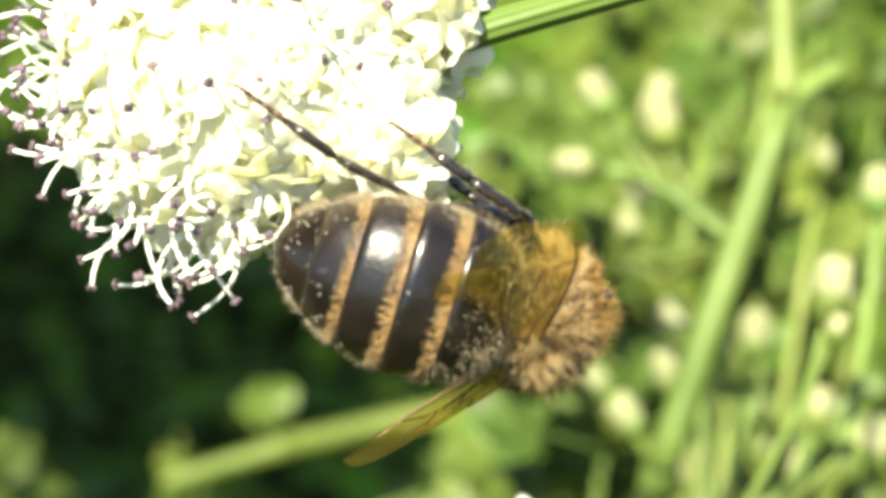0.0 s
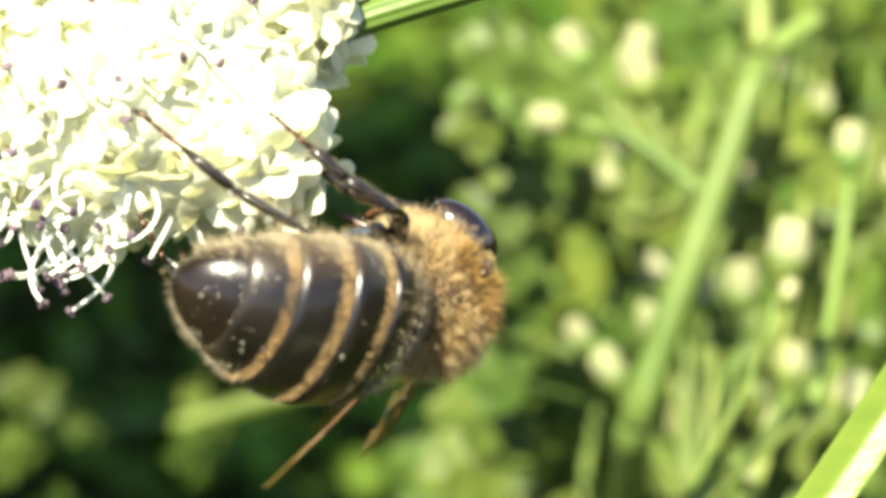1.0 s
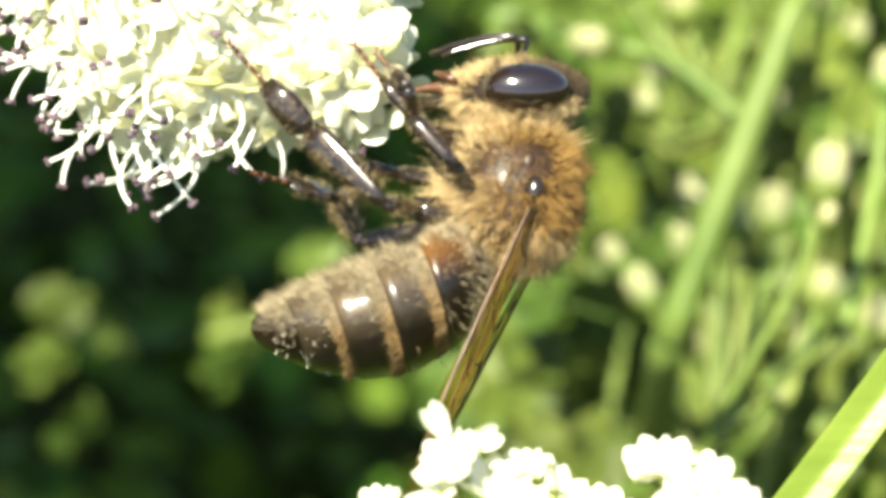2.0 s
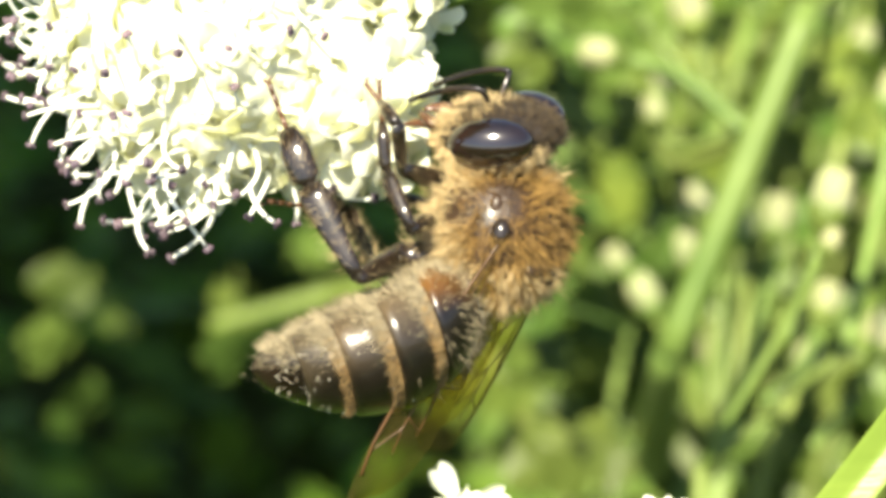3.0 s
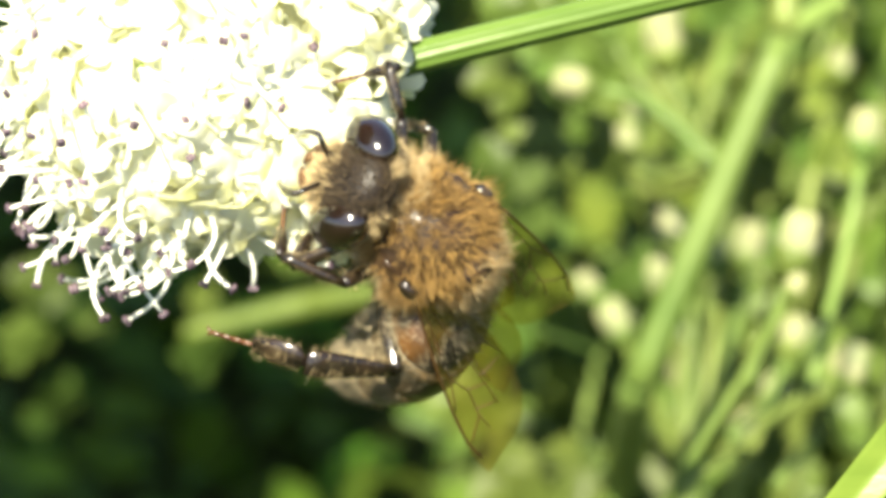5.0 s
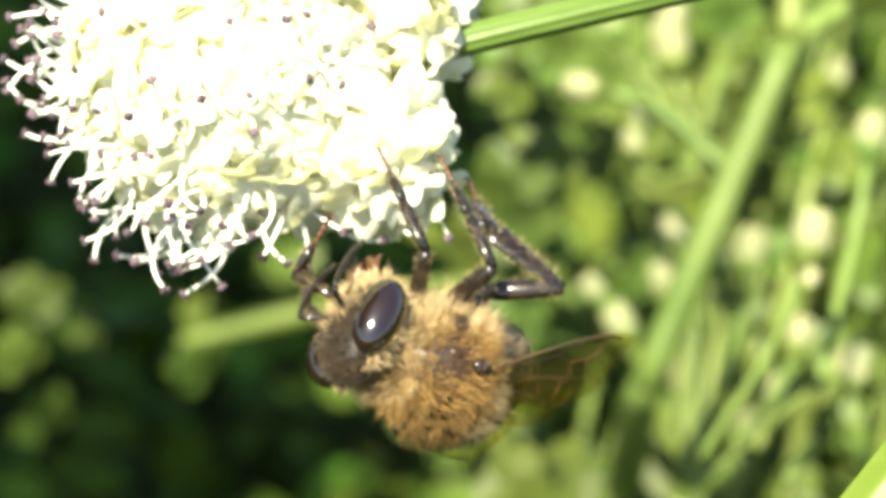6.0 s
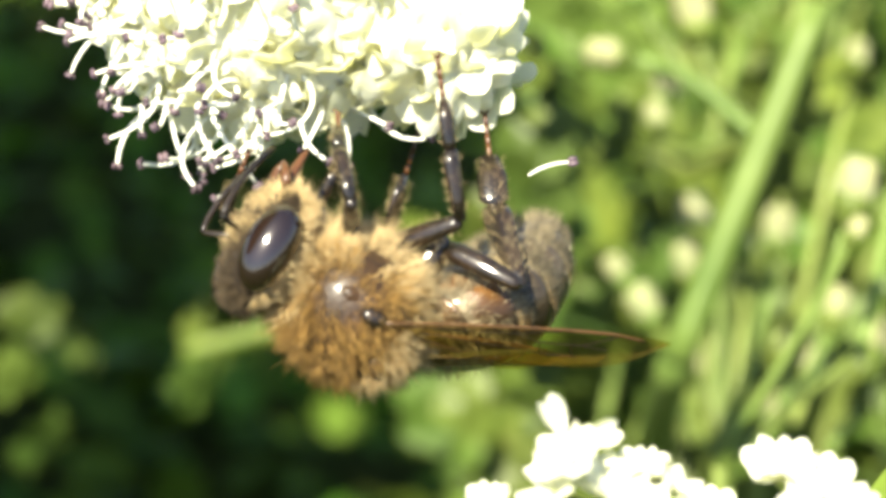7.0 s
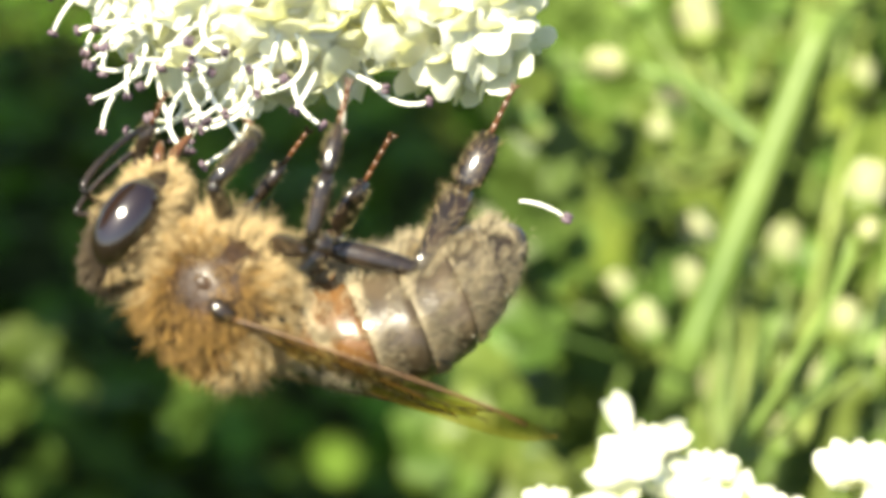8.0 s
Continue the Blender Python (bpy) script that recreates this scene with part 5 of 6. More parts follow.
    walk(bee_legs['fl']['tibia'], [
        (0, mm(2.00, 0.00, 0.00, 4, 6, 98)),
        (0.5, mm(2.00, 0.00, 0.00, 2, 1, 120)),
        (1, mm(2.00, 0.00, 0.00, 1, -6, 112)),
        (1.2, mm(2.00, 0.00, 0.00, 1, -6, 112)),
        (1.3, mm(2.00, 0.00, 0.00, 32, -23, 62)),
        (1.4, mm(2.00, 0.00, 0.00, 51, -6, 9)),
        (1.5, mm(2.00, 0.00, 0.00, 34, 12, -41)),
        (1.7, mm(2.00, 0.00, 0.00, 34, 12, -41)),
        (2.8, mm(2.00, 0.00, 0.00, 34, 12, -41)),
        (3, mm(2.00, 0.00, 0.00, 29, 11, -46)),
        (3.17, mm(2.00, 0.00, 0.00, 70, 26, 7)),
        (3.33, mm(2.00, 0.00, 0.00, 99, -7, 50)),
        (3.5, mm(2.00, 0.00, 0.00, 93, -57, 79)),
        (4, mm(2.00, 0.00, 0.00, 138, -70, 39)),
        (4.5, mm(2.00, 0.00, 0.00, 110, -65, 40)),
        (4.7, mm(2.00, 0.00, 0.00, 97, -72, 63)),
        (5.25, mm(2.00, 0.00, 0.00, 19, -64, 100)),
        (5.8, mm(2.00, 0.00, 0.00, -16, -44, 92)),
        (6, mm(2.00, 0.00, 0.00, -10, -40, 66)),
        (6.5, mm(2.00, 0.00, 0.00, -57, -69, 93)),
        (7, mm(2.00, 0.00, 0.00, -21, -64, 60)),
        (7.5, mm(2.00, 0.00, 0.00, -22, -56, 55)),
        (8, mm(2.00, 0.00, 0.00, -33, -51, 71)),
    ])
    walk(bee_legs['fl']['tarsus'], [
        (0, mm(1.78, 1.68, -0.17, 1, 10, 68)),
        (0.5, mm(1.14, 1.47, -0.04, -2, 4, 93)),
        (1, mm(1.35, 1.56, 0.17, -3, -8, 76)),
        (1.2, mm(1.35, 1.56, 0.17, -3, -8, 76)),
        (1.3, mm(2.73, 1.38, 0.67, 17, 22, 57)),
        (1.4, mm(3.67, 0.25, 0.19, 40, 57, 58)),
        (1.5, mm(3.26, -1.08, -0.37, 135, 68, 138)),
        (1.7, mm(3.26, -1.08, -0.37, 135, 68, 138)),
        (2.8, mm(3.26, -1.08, -0.37, 135, 68, 138)),
        (3, mm(3.17, -1.19, -0.32, 105, 75, 124)),
        (3.17, mm(3.51, 0.20, -0.75, 85, 36, 121)),
        (3.33, mm(3.09, 1.29, 0.21, 66, 3, 135)),
        (3.5, mm(2.17, 0.90, 1.43, 35, -15, 162)),
        (4, mm(2.45, 0.36, 1.60, 8, -15, 177)),
        (4.5, mm(2.56, 0.47, 1.54, 15, 0, 164)),
        (4.7, mm(2.24, 0.47, 1.62, 10, 19, 173)),
        (5.25, mm(1.87, 0.74, 1.52, 9, 49, 132)),
        (5.8, mm(1.95, 1.23, 1.17, -34, 69, 52)),
        (6, mm(2.52, 1.19, 1.10, -19, 62, 56)),
        (6.5, mm(1.97, 0.61, 1.59, -38, 45, 41)),
        (7, mm(2.38, 0.65, 1.52, -22, 51, 62)),
        (7.5, mm(2.54, 0.77, 1.42, -23, 40, 48)),
        (8, mm(2.35, 1.00, 1.33, -35, 42, 48)),
    ])
    walk(bee_legs['ml']['leg'], [
        (0, mm(0.10, 0.95, -1.55, 81, 14, 154)),
        (0.5, mm(0.10, 0.95, -1.55, 81, 6, 156)),
        (1, mm(0.10, 0.95, -1.55, 79, 6, 132)),
        (1.2, mm(0.10, 0.95, -1.55, 79, 6, 132)),
        (1.35, mm(0.10, 0.95, -1.55, 79, -9, 113)),
        (1.5, mm(0.10, 0.95, -1.55, 85, -22, 92)),
        (1.7, mm(0.10, 0.95, -1.55, 85, -22, 92)),
        (2.25, mm(0.10, 0.95, -1.55, 94, -13, 101)),
        (2.8, mm(0.10, 0.95, -1.55, 103, -6, 111)),
        (3, mm(0.10, 0.95, -1.55, 117, -14, 101)),
        (3.5, mm(0.10, 0.95, -1.55, 113, -14, 119)),
        (4, mm(0.10, 0.95, -1.55, 110, -15, 129)),
        (4.5, mm(0.10, 0.95, -1.55, 113, -25, 121)),
        (4.6, mm(0.10, 0.95, -1.55, 141, -39, 111)),
        (4.7, mm(0.10, 0.95, -1.55, 177, -46, 92)),
        (5.07, mm(0.10, 0.95, -1.55, -120, -29, 58)),
        (5.43, mm(0.10, 0.95, -1.55, -77, 3, 54)),
        (5.8, mm(0.10, 0.95, -1.55, -30, 28, 75)),
        (6, mm(0.10, 0.95, -1.55, -30, 28, 75)),
        (6.5, mm(0.10, 0.95, -1.55, -31, 28, 75)),
        (7, mm(0.10, 0.95, -1.55, -31, 28, 75)),
        (7.5, mm(0.10, 0.95, -1.55, -31, 28, 75)),
        (8, mm(0.10, 0.95, -1.55, -31, 28, 75)),
    ])
    walk(bee_legs['ml']['tibia'], [
        (0, mm(2.30, 0.00, 0.00, -21, 22, -67)),
        (0.5, mm(2.30, 0.00, 0.00, -22, 4, -82)),
        (1, mm(2.30, 0.00, 0.00, -42, 11, -66)),
        (1.2, mm(2.30, 0.00, 0.00, -42, 11, -66)),
        (1.35, mm(2.30, 0.00, 0.00, -65, -5, -90)),
        (1.5, mm(2.30, 0.00, 0.00, -88, -30, -97)),
        (1.7, mm(2.30, 0.00, 0.00, -88, -30, -97)),
        (2.25, mm(2.30, 0.00, 0.00, -65, -47, -118)),
        (2.8, mm(2.30, 0.00, 0.00, -28, -48, -151)),
        (3, mm(2.30, 0.00, 0.00, -25, -68, -162)),
        (3.5, mm(2.30, 0.00, 0.00, -28, -52, -145)),
        (4, mm(2.30, 0.00, 0.00, -25, -38, -141)),
        (4.5, mm(2.30, 0.00, 0.00, -29, -54, -150)),
        (4.6, mm(2.30, 0.00, 0.00, 35, -50, 125)),
        (4.7, mm(2.30, 0.00, 0.00, 47, -16, 82)),
        (5.07, mm(2.30, 0.00, 0.00, 42, 9, 69)),
        (5.43, mm(2.30, 0.00, 0.00, 34, 32, 50)),
        (5.8, mm(2.30, 0.00, 0.00, 16, 47, 18)),
        (6, mm(2.30, 0.00, 0.00, 9, 42, 10)),
        (6.5, mm(2.30, 0.00, 0.00, 14, 49, 16)),
        (7, mm(2.30, 0.00, 0.00, 14, 50, 16)),
        (7.5, mm(2.30, 0.00, 0.00, 23, 48, 26)),
        (8, mm(2.30, 0.00, 0.00, 26, 46, 30)),
    ])
    walk(bee_legs['ml']['tarsus'], [
        (0, mm(2.98, -1.62, -0.71, -20, 18, -77)),
        (0.5, mm(2.57, -1.88, -0.14, -20, 5, -88)),
        (1, mm(3.06, -1.71, -0.35, -42, -2, -79)),
        (1.2, mm(3.06, -1.71, -0.35, -42, -2, -79)),
        (1.35, mm(2.30, -1.89, 0.18, -64, -16, -90)),
        (1.5, mm(2.10, -1.63, 0.96, -90, -31, -87)),
        (1.7, mm(2.10, -1.63, 0.96, -90, -31, -87)),
        (2.25, mm(1.70, -1.15, 1.39, -60, -47, -121)),
        (2.8, mm(1.19, -0.62, 1.41, -22, -38, -159)),
        (3, mm(1.63, -0.22, 1.76, 67, -69, 99)),
        (3.5, mm(1.33, -0.67, 1.49, 89, -53, 73)),
        (4, mm(1.14, -0.94, 1.17, 54, -53, 112)),
        (4.5, mm(1.34, -0.55, 1.54, 25, -26, 145)),
        (4.6, mm(1.61, 1.00, 1.46, 9, -17, 162)),
        (4.7, mm(2.54, 1.81, 0.52, 1, -7, 179)),
        (5.07, mm(2.99, 1.75, -0.29, 40, 5, 142)),
        (5.43, mm(3.35, 1.23, -0.99, 69, 37, 116)),
        (5.8, mm(3.52, 0.40, -1.40, 96, 77, 105)),
        (6, mm(3.68, 0.25, -1.28, 67, 79, 73)),
        (6.5, mm(3.49, 0.34, -1.44, 104, 77, 112)),
        (7, mm(3.48, 0.33, -1.45, 105, 77, 113)),
        (7.5, mm(3.45, 0.57, -1.40, 99, 73, 110)),
        (8, mm(3.44, 0.66, -1.37, 97, 71, 109)),
    ])
    walk(bee_legs['hl']['leg'], [
        (0, mm(-1.05, 1.65, -2.20, 101, 46, -134)),
        (0.5, mm(-1.05, 1.65, -2.20, 84, 25, -163)),
        (1, mm(-1.05, 1.65, -2.20, 75, 22, 174)),
        (1.2, mm(-1.05, 1.65, -2.20, 75, 22, 174)),
        (1.3, mm(-1.05, 1.65, -2.20, 65, 18, 146)),
        (1.4, mm(-1.05, 1.65, -2.20, 58, 10, 120)),
        (1.5, mm(-1.05, 1.65, -2.20, 56, 1, 95)),
        (1.7, mm(-1.05, 1.65, -2.20, 56, 1, 95)),
        (2.25, mm(-1.05, 1.65, -2.20, 51, 3, 108)),
        (2.8, mm(-1.05, 1.65, -2.20, 46, 6, 121)),
        (3, mm(-1.05, 1.65, -2.20, 30, -6, 108)),
        (3.5, mm(-1.05, 1.65, -2.20, 30, -9, 109)),
        (4, mm(-1.05, 1.65, -2.20, 30, 2, 113)),
        (4.25, mm(-1.05, 1.65, -2.20, 29, -21, 118)),
        (4.5, mm(-1.05, 1.65, -2.20, 25, -44, 125)),
        (4.7, mm(-1.05, 1.65, -2.20, 25, -44, 125)),
        (5.25, mm(-1.05, 1.65, -2.20, 42, -12, 130)),
        (5.8, mm(-1.05, 1.65, -2.20, 62, 16, 144)),
        (6, mm(-1.05, 1.65, -2.20, 63, 16, 144)),
        (6.5, mm(-1.05, 1.65, -2.20, 55, 17, 144)),
        (7, mm(-1.05, 1.65, -2.20, 53, 17, 144)),
        (7.5, mm(-1.05, 1.65, -2.20, 54, 16, 144)),
        (8, mm(-1.05, 1.65, -2.20, 50, 15, 144)),
    ])
    walk(bee_legs['hl']['tibia'], [
        (0, mm(2.50, 0.00, 0.00, 51, -1, -25)),
        (0.5, mm(2.50, 0.00, 0.00, 44, 14, -72)),
        (1, mm(2.50, 0.00, 0.00, 25, 16, -80)),
        (1.2, mm(2.50, 0.00, 0.00, 25, 16, -80)),
        (1.3, mm(2.50, 0.00, 0.00, -18, 16, -88)),
        (1.4, mm(2.50, 0.00, 0.00, -59, 11, -92)),
        (1.5, mm(2.50, 0.00, 0.00, -99, 5, -89)),
        (1.7, mm(2.50, 0.00, 0.00, -99, 5, -89)),
        (2.25, mm(2.50, 0.00, 0.00, -77, -3, -98)),
        (2.8, mm(2.50, 0.00, 0.00, -55, -7, -115)),
        (3, mm(2.50, 0.00, 0.00, -66, 4, -99)),
        (3.5, mm(2.50, 0.00, 0.00, -63, 13, -113)),
        (4, mm(2.50, 0.00, 0.00, -45, 13, -109)),
        (4.25, mm(2.50, 0.00, 0.00, -47, -15, -101)),
        (4.5, mm(2.50, 0.00, 0.00, -64, -34, -78)),
        (4.7, mm(2.50, 0.00, 0.00, -64, -34, -78)),
        (5.25, mm(2.50, 0.00, 0.00, -26, -23, -107)),
        (5.8, mm(2.50, 0.00, 0.00, -1, 3, -103)),
        (6, mm(2.50, 0.00, 0.00, 0, -3, -102)),
        (6.5, mm(2.50, 0.00, 0.00, -9, 9, -105)),
        (7, mm(2.50, 0.00, 0.00, -10, 12, -105)),
        (7.5, mm(2.50, 0.00, 0.00, -12, 15, -103)),
        (8, mm(2.50, 0.00, 0.00, -19, 22, -102)),
    ])
    walk(bee_legs['hl']['tarsus'], [
        (0, mm(5.12, -1.25, 0.04, 50, -6, -32)),
        (0.5, mm(3.38, -2.67, -0.72, 45, 2, -67)),
        (1, mm(2.99, -2.75, -0.79, 25, 5, -77)),
        (1.2, mm(2.99, -2.75, -0.79, 25, 5, -77)),
        (1.3, mm(2.61, -2.78, -0.82, -16, 4, -83)),
        (1.4, mm(2.42, -2.84, -0.57, -57, -2, -81)),
        (1.5, mm(2.57, -2.89, -0.28, -98, -5, -69)),
        (1.7, mm(2.57, -2.89, -0.28, -98, -5, -69)),
        (2.25, mm(2.07, -2.86, 0.15, -76, -5, -92)),
        (2.8, mm(1.30, -2.62, 0.33, -57, 5, -113)),
        (3, mm(2.05, -2.86, -0.20, -66, -1, -103)),
        (3.5, mm(1.39, -2.60, -0.66, -66, 0, -87)),
        (4, mm(1.57, -2.66, -0.67, -50, -5, -89)),
        (4.25, mm(1.97, -2.76, 0.73, -56, 3, -102)),
        (4.5, mm(2.98, -2.36, 1.62, -61, 7, -117)),
        (4.7, mm(2.98, -2.36, 1.62, -61, 7, -117)),
        (5.25, mm(1.71, -2.56, 1.12, -32, 18, -124)),
        (5.8, mm(1.84, -2.82, -0.14, -2, 40, -111)),
        (6, mm(1.88, -2.83, 0.13, -1, 35, -109)),
        (6.5, mm(1.77, -2.77, -0.45, -9, 45, -115)),
        (7, mm(1.78, -2.75, -0.59, -11, 48, -116)),
        (7.5, mm(1.89, -2.74, -0.73, -14, 50, -116)),
        (8, mm(1.96, -2.64, -1.07, -25, 57, -119)),
    ])
    walk(bee_legs['fr']['leg'], [
        (0, mm(1.15, -0.75, -1.45, 79, 26, -24)),
        (0.5, mm(1.15, -0.75, -1.45, 79, 26, -24)),
        (1, mm(1.15, -0.75, -1.45, 79, 26, -24)),
        (1.2, mm(1.15, -0.75, -1.45, 78, 26, -24)),
        (1.5, mm(1.15, -0.75, -1.45, 78, 26, -24)),
        (1.7, mm(1.15, -0.75, -1.45, 78, 26, -24)),
        (2.8, mm(1.15, -0.75, -1.45, 78, 26, -24)),
        (3, mm(1.15, -0.75, -1.45, 78, 26, -24)),
        (3.5, mm(1.15, -0.75, -1.45, 78, 26, -24)),
        (4, mm(1.15, -0.75, -1.45, 78, 26, -24)),
        (4.5, mm(1.15, -0.75, -1.45, 90, 16, 4)),
        (4.7, mm(1.15, -0.75, -1.45, 95, -7, -42)),
        (5.8, mm(1.15, -0.75, -1.45, 102, -9, -55)),
        (6, mm(1.15, -0.75, -1.45, 66, 13, -62)),
        (6.25, mm(1.15, -0.75, -1.45, 101, -3, -65)),
        (6.5, mm(1.15, -0.75, -1.45, 137, -15, -76)),
        (7, mm(1.15, -0.75, -1.45, 112, -10, -65)),
        (7.5, mm(1.15, -0.75, -1.45, 94, -2, -62)),
        (8, mm(1.15, -0.75, -1.45, 110, -10, -63)),
    ])
    walk(bee_legs['fr']['tibia'], [
        (0, mm(2.00, 0.00, -0.00, -23, -23, -68)),
        (0.5, mm(2.00, 0.00, 0.00, -22, -19, -66)),
        (1, mm(2.00, 0.00, 0.00, -21, -15, -66)),
        (1.2, mm(2.00, 0.00, 0.00, -22, -17, -68)),
        (1.5, mm(2.00, -0.00, -0.00, -21, -10, -66)),
        (1.7, mm(2.00, 0.00, 0.00, -21, -9, -64)),
        (2.8, mm(2.00, 0.00, 0.00, -21, -6, -72)),
        (3, mm(2.00, -0.00, -0.00, -21, -2, -69)),
        (3.5, mm(2.00, 0.00, 0.00, -21, -1, -72)),
        (4, mm(2.00, 0.00, 0.00, -21, 2, -72)),
        (4.25, mm(2.00, 0.00, 0.00, -4, -13, -33)),
        (4.5, mm(2.00, 0.00, 0.00, -0, -34, 6)),
        (4.7, mm(2.00, 0.00, 0.00, -6, -9, -5)),
        (5.25, mm(2.00, 0.00, 0.00, -29, 2, -44)),
        (5.8, mm(2.00, 0.00, 0.00, -54, -4, -84)),
        (6, mm(2.00, -0.00, 0.00, -49, 38, -61)),
        (6.25, mm(2.00, -0.00, 0.00, -66, -2, -84)),
        (6.5, mm(2.00, 0.00, 0.00, -67, -44, -101)),
        (7, mm(2.00, 0.00, 0.00, -64, 10, -97)),
        (7.5, mm(2.00, 0.00, 0.00, -64, 20, -94)),
        (8, mm(2.00, 0.00, 0.00, -61, -23, -99)),
    ])
    walk(bee_legs['fr']['tarsus'], [
        (0, mm(2.60, -1.44, 0.68, -22, 18, -81)),
        (0.5, mm(2.66, -1.46, 0.56, -22, 22, -79)),
        (1, mm(2.67, -1.50, 0.45, -23, 26, -80)),
        (1.2, mm(2.61, -1.51, 0.49, -23, 25, -81)),
        (1.5, mm(2.69, -1.52, 0.30, -24, 31, -80)),
        (1.7, mm(2.74, -1.51, 0.26, -24, 32, -78)),
        (2.8, mm(2.51, -1.61, 0.19, -26, 35, -86)),
        (3, mm(2.62, -1.58, 0.05, -27, 39, -84)),
        (3.5, mm(2.52, -1.62, 0.02, -27, 40, -87)),
        (4, mm(2.53, -1.62, -0.05, -28, 42, -88)),
        (4.5, mm(3.40, 0.15, 0.95, 11, 73, -61)),
        (4.7, mm(3.67, -0.15, 0.28, -86, 56, -134)),
        (5.25, mm(2.93, -0.92, 0.20, -62, 26, -107)),
        (5.8, mm(2.19, -1.69, 0.12, -53, -7, -95)),
        (6, mm(2.66, -1.17, -1.04, -57, 34, -74)),
        (6.25, mm(2.21, -1.19, 0.07, -64, -5, -95)),
        (6.5, mm(1.76, -1.20, 1.18, -56, -43, -117)),
        (7, mm(1.80, -1.66, -0.30, -58, -1, -125)),
        (7.5, mm(1.90, -1.59, -0.59, -66, 18, -106)),
        (8, mm(1.77, -1.54, 0.67, -71, 21, -139)),
    ])
    walk(bee_legs['mr']['leg'], [
        (0, mm(0.10, -0.95, -1.55, 31, 28, -75)),
        (0.5, mm(0.10, -0.95, -1.55, 31, 28, -75)),
        (1, mm(0.10, -0.95, -1.55, 31, 28, -75)),
        (1.2, mm(0.10, -0.95, -1.55, 30, 28, -75)),
        (1.5, mm(0.10, -0.95, -1.55, 29, 28, -75)),
        (1.7, mm(0.10, -0.95, -1.55, 29, 28, -75)),
        (2.8, mm(0.10, -0.95, -1.55, 29, 28, -75)),
        (3, mm(0.10, -0.95, -1.55, 29, 28, -75)),
        (3.5, mm(0.10, -0.95, -1.55, 29, 28, -75)),
        (4, mm(0.10, -0.95, -1.55, 29, 28, -75)),
        (4.5, mm(0.10, -0.95, -1.55, 29, 28, -75)),
        (4.7, mm(0.10, -0.95, -1.55, 29, 28, -75)),
        (5.07, mm(0.10, -0.95, -1.55, 83, 12, -66)),
        (5.43, mm(0.10, -0.95, -1.55, 133, -4, -74)),
        (5.8, mm(0.10, -0.95, -1.55, -174, -8, -91)),
        (5.9, mm(0.10, -0.95, -1.55, 153, -5, -88)),
        (6, mm(0.10, -0.95, -1.55, 121, -1, -88)),
        (6.17, mm(0.10, -0.95, -1.55, 65, 11, -87)),
        (6.33, mm(0.10, -0.95, -1.55, 7, 18, -96)),
        (6.5, mm(0.10, -0.95, -1.55, -52, 14, -108)),
        (7, mm(0.10, -0.95, -1.55, -54, 19, -116)),
        (7.5, mm(0.10, -0.95, -1.55, -55, 45, -118)),
        (7.75, mm(0.10, -0.95, -1.55, -53, 18, -114)),
        (8, mm(0.10, -0.95, -1.55, -53, -10, -112)),
    ])
    walk(bee_legs['mr']['tibia'], [
        (0, mm(2.30, 0.00, 0.00, -32, 26, -34)),
        (0.5, mm(2.30, 0.00, 0.00, -29, 31, -32)),
        (1, mm(2.30, 0.00, 0.00, -29, 35, -33)),
        (1.2, mm(2.30, 0.00, 0.00, -31, 34, -35)),
        (1.5, mm(2.30, 0.00, 0.00, -28, 39, -32)),
        (1.7, mm(2.30, 0.00, 0.00, -26, 40, -30)),
        (2.8, mm(2.30, 0.00, 0.00, -35, 42, -42)),
        (3, mm(2.30, 0.00, 0.00, -31, 46, -37)),
        (3.5, mm(2.30, 0.00, 0.00, -36, 46, -44)),
        (4, mm(2.30, 0.00, 0.00, -36, 47, -43)),
        (4.5, mm(2.30, 0.00, 0.00, -37, 56, -45)),
        (4.7, mm(2.30, 0.00, 0.00, -28, 57, -34)),
        (5.07, mm(2.30, 0.00, 0.00, -64, 16, -72)),
        (5.43, mm(2.30, 0.00, 0.00, -76, -31, -85)),
        (5.8, mm(2.30, 0.00, 0.00, -88, -79, -91)),
        (5.9, mm(2.30, 0.00, 0.00, -87, -47, -91)),
        (6, mm(2.30, 0.00, 0.00, -88, -15, -90)),
        (6.17, mm(2.30, 0.00, 0.00, -69, 46, -58)),
        (6.33, mm(2.30, 0.00, 0.00, 31, 45, 43)),
        (6.5, mm(2.30, 0.00, 0.00, 63, -15, 64)),
        (7, mm(2.30, 0.00, 0.00, 52, -18, 75)),
        (7.5, mm(2.30, 0.00, 0.00, 47, -13, 36)),
        (7.75, mm(2.30, 0.00, 0.00, 61, -2, 60)),
        (8, mm(2.30, 0.00, 0.00, 78, 1, 85)),
    ])
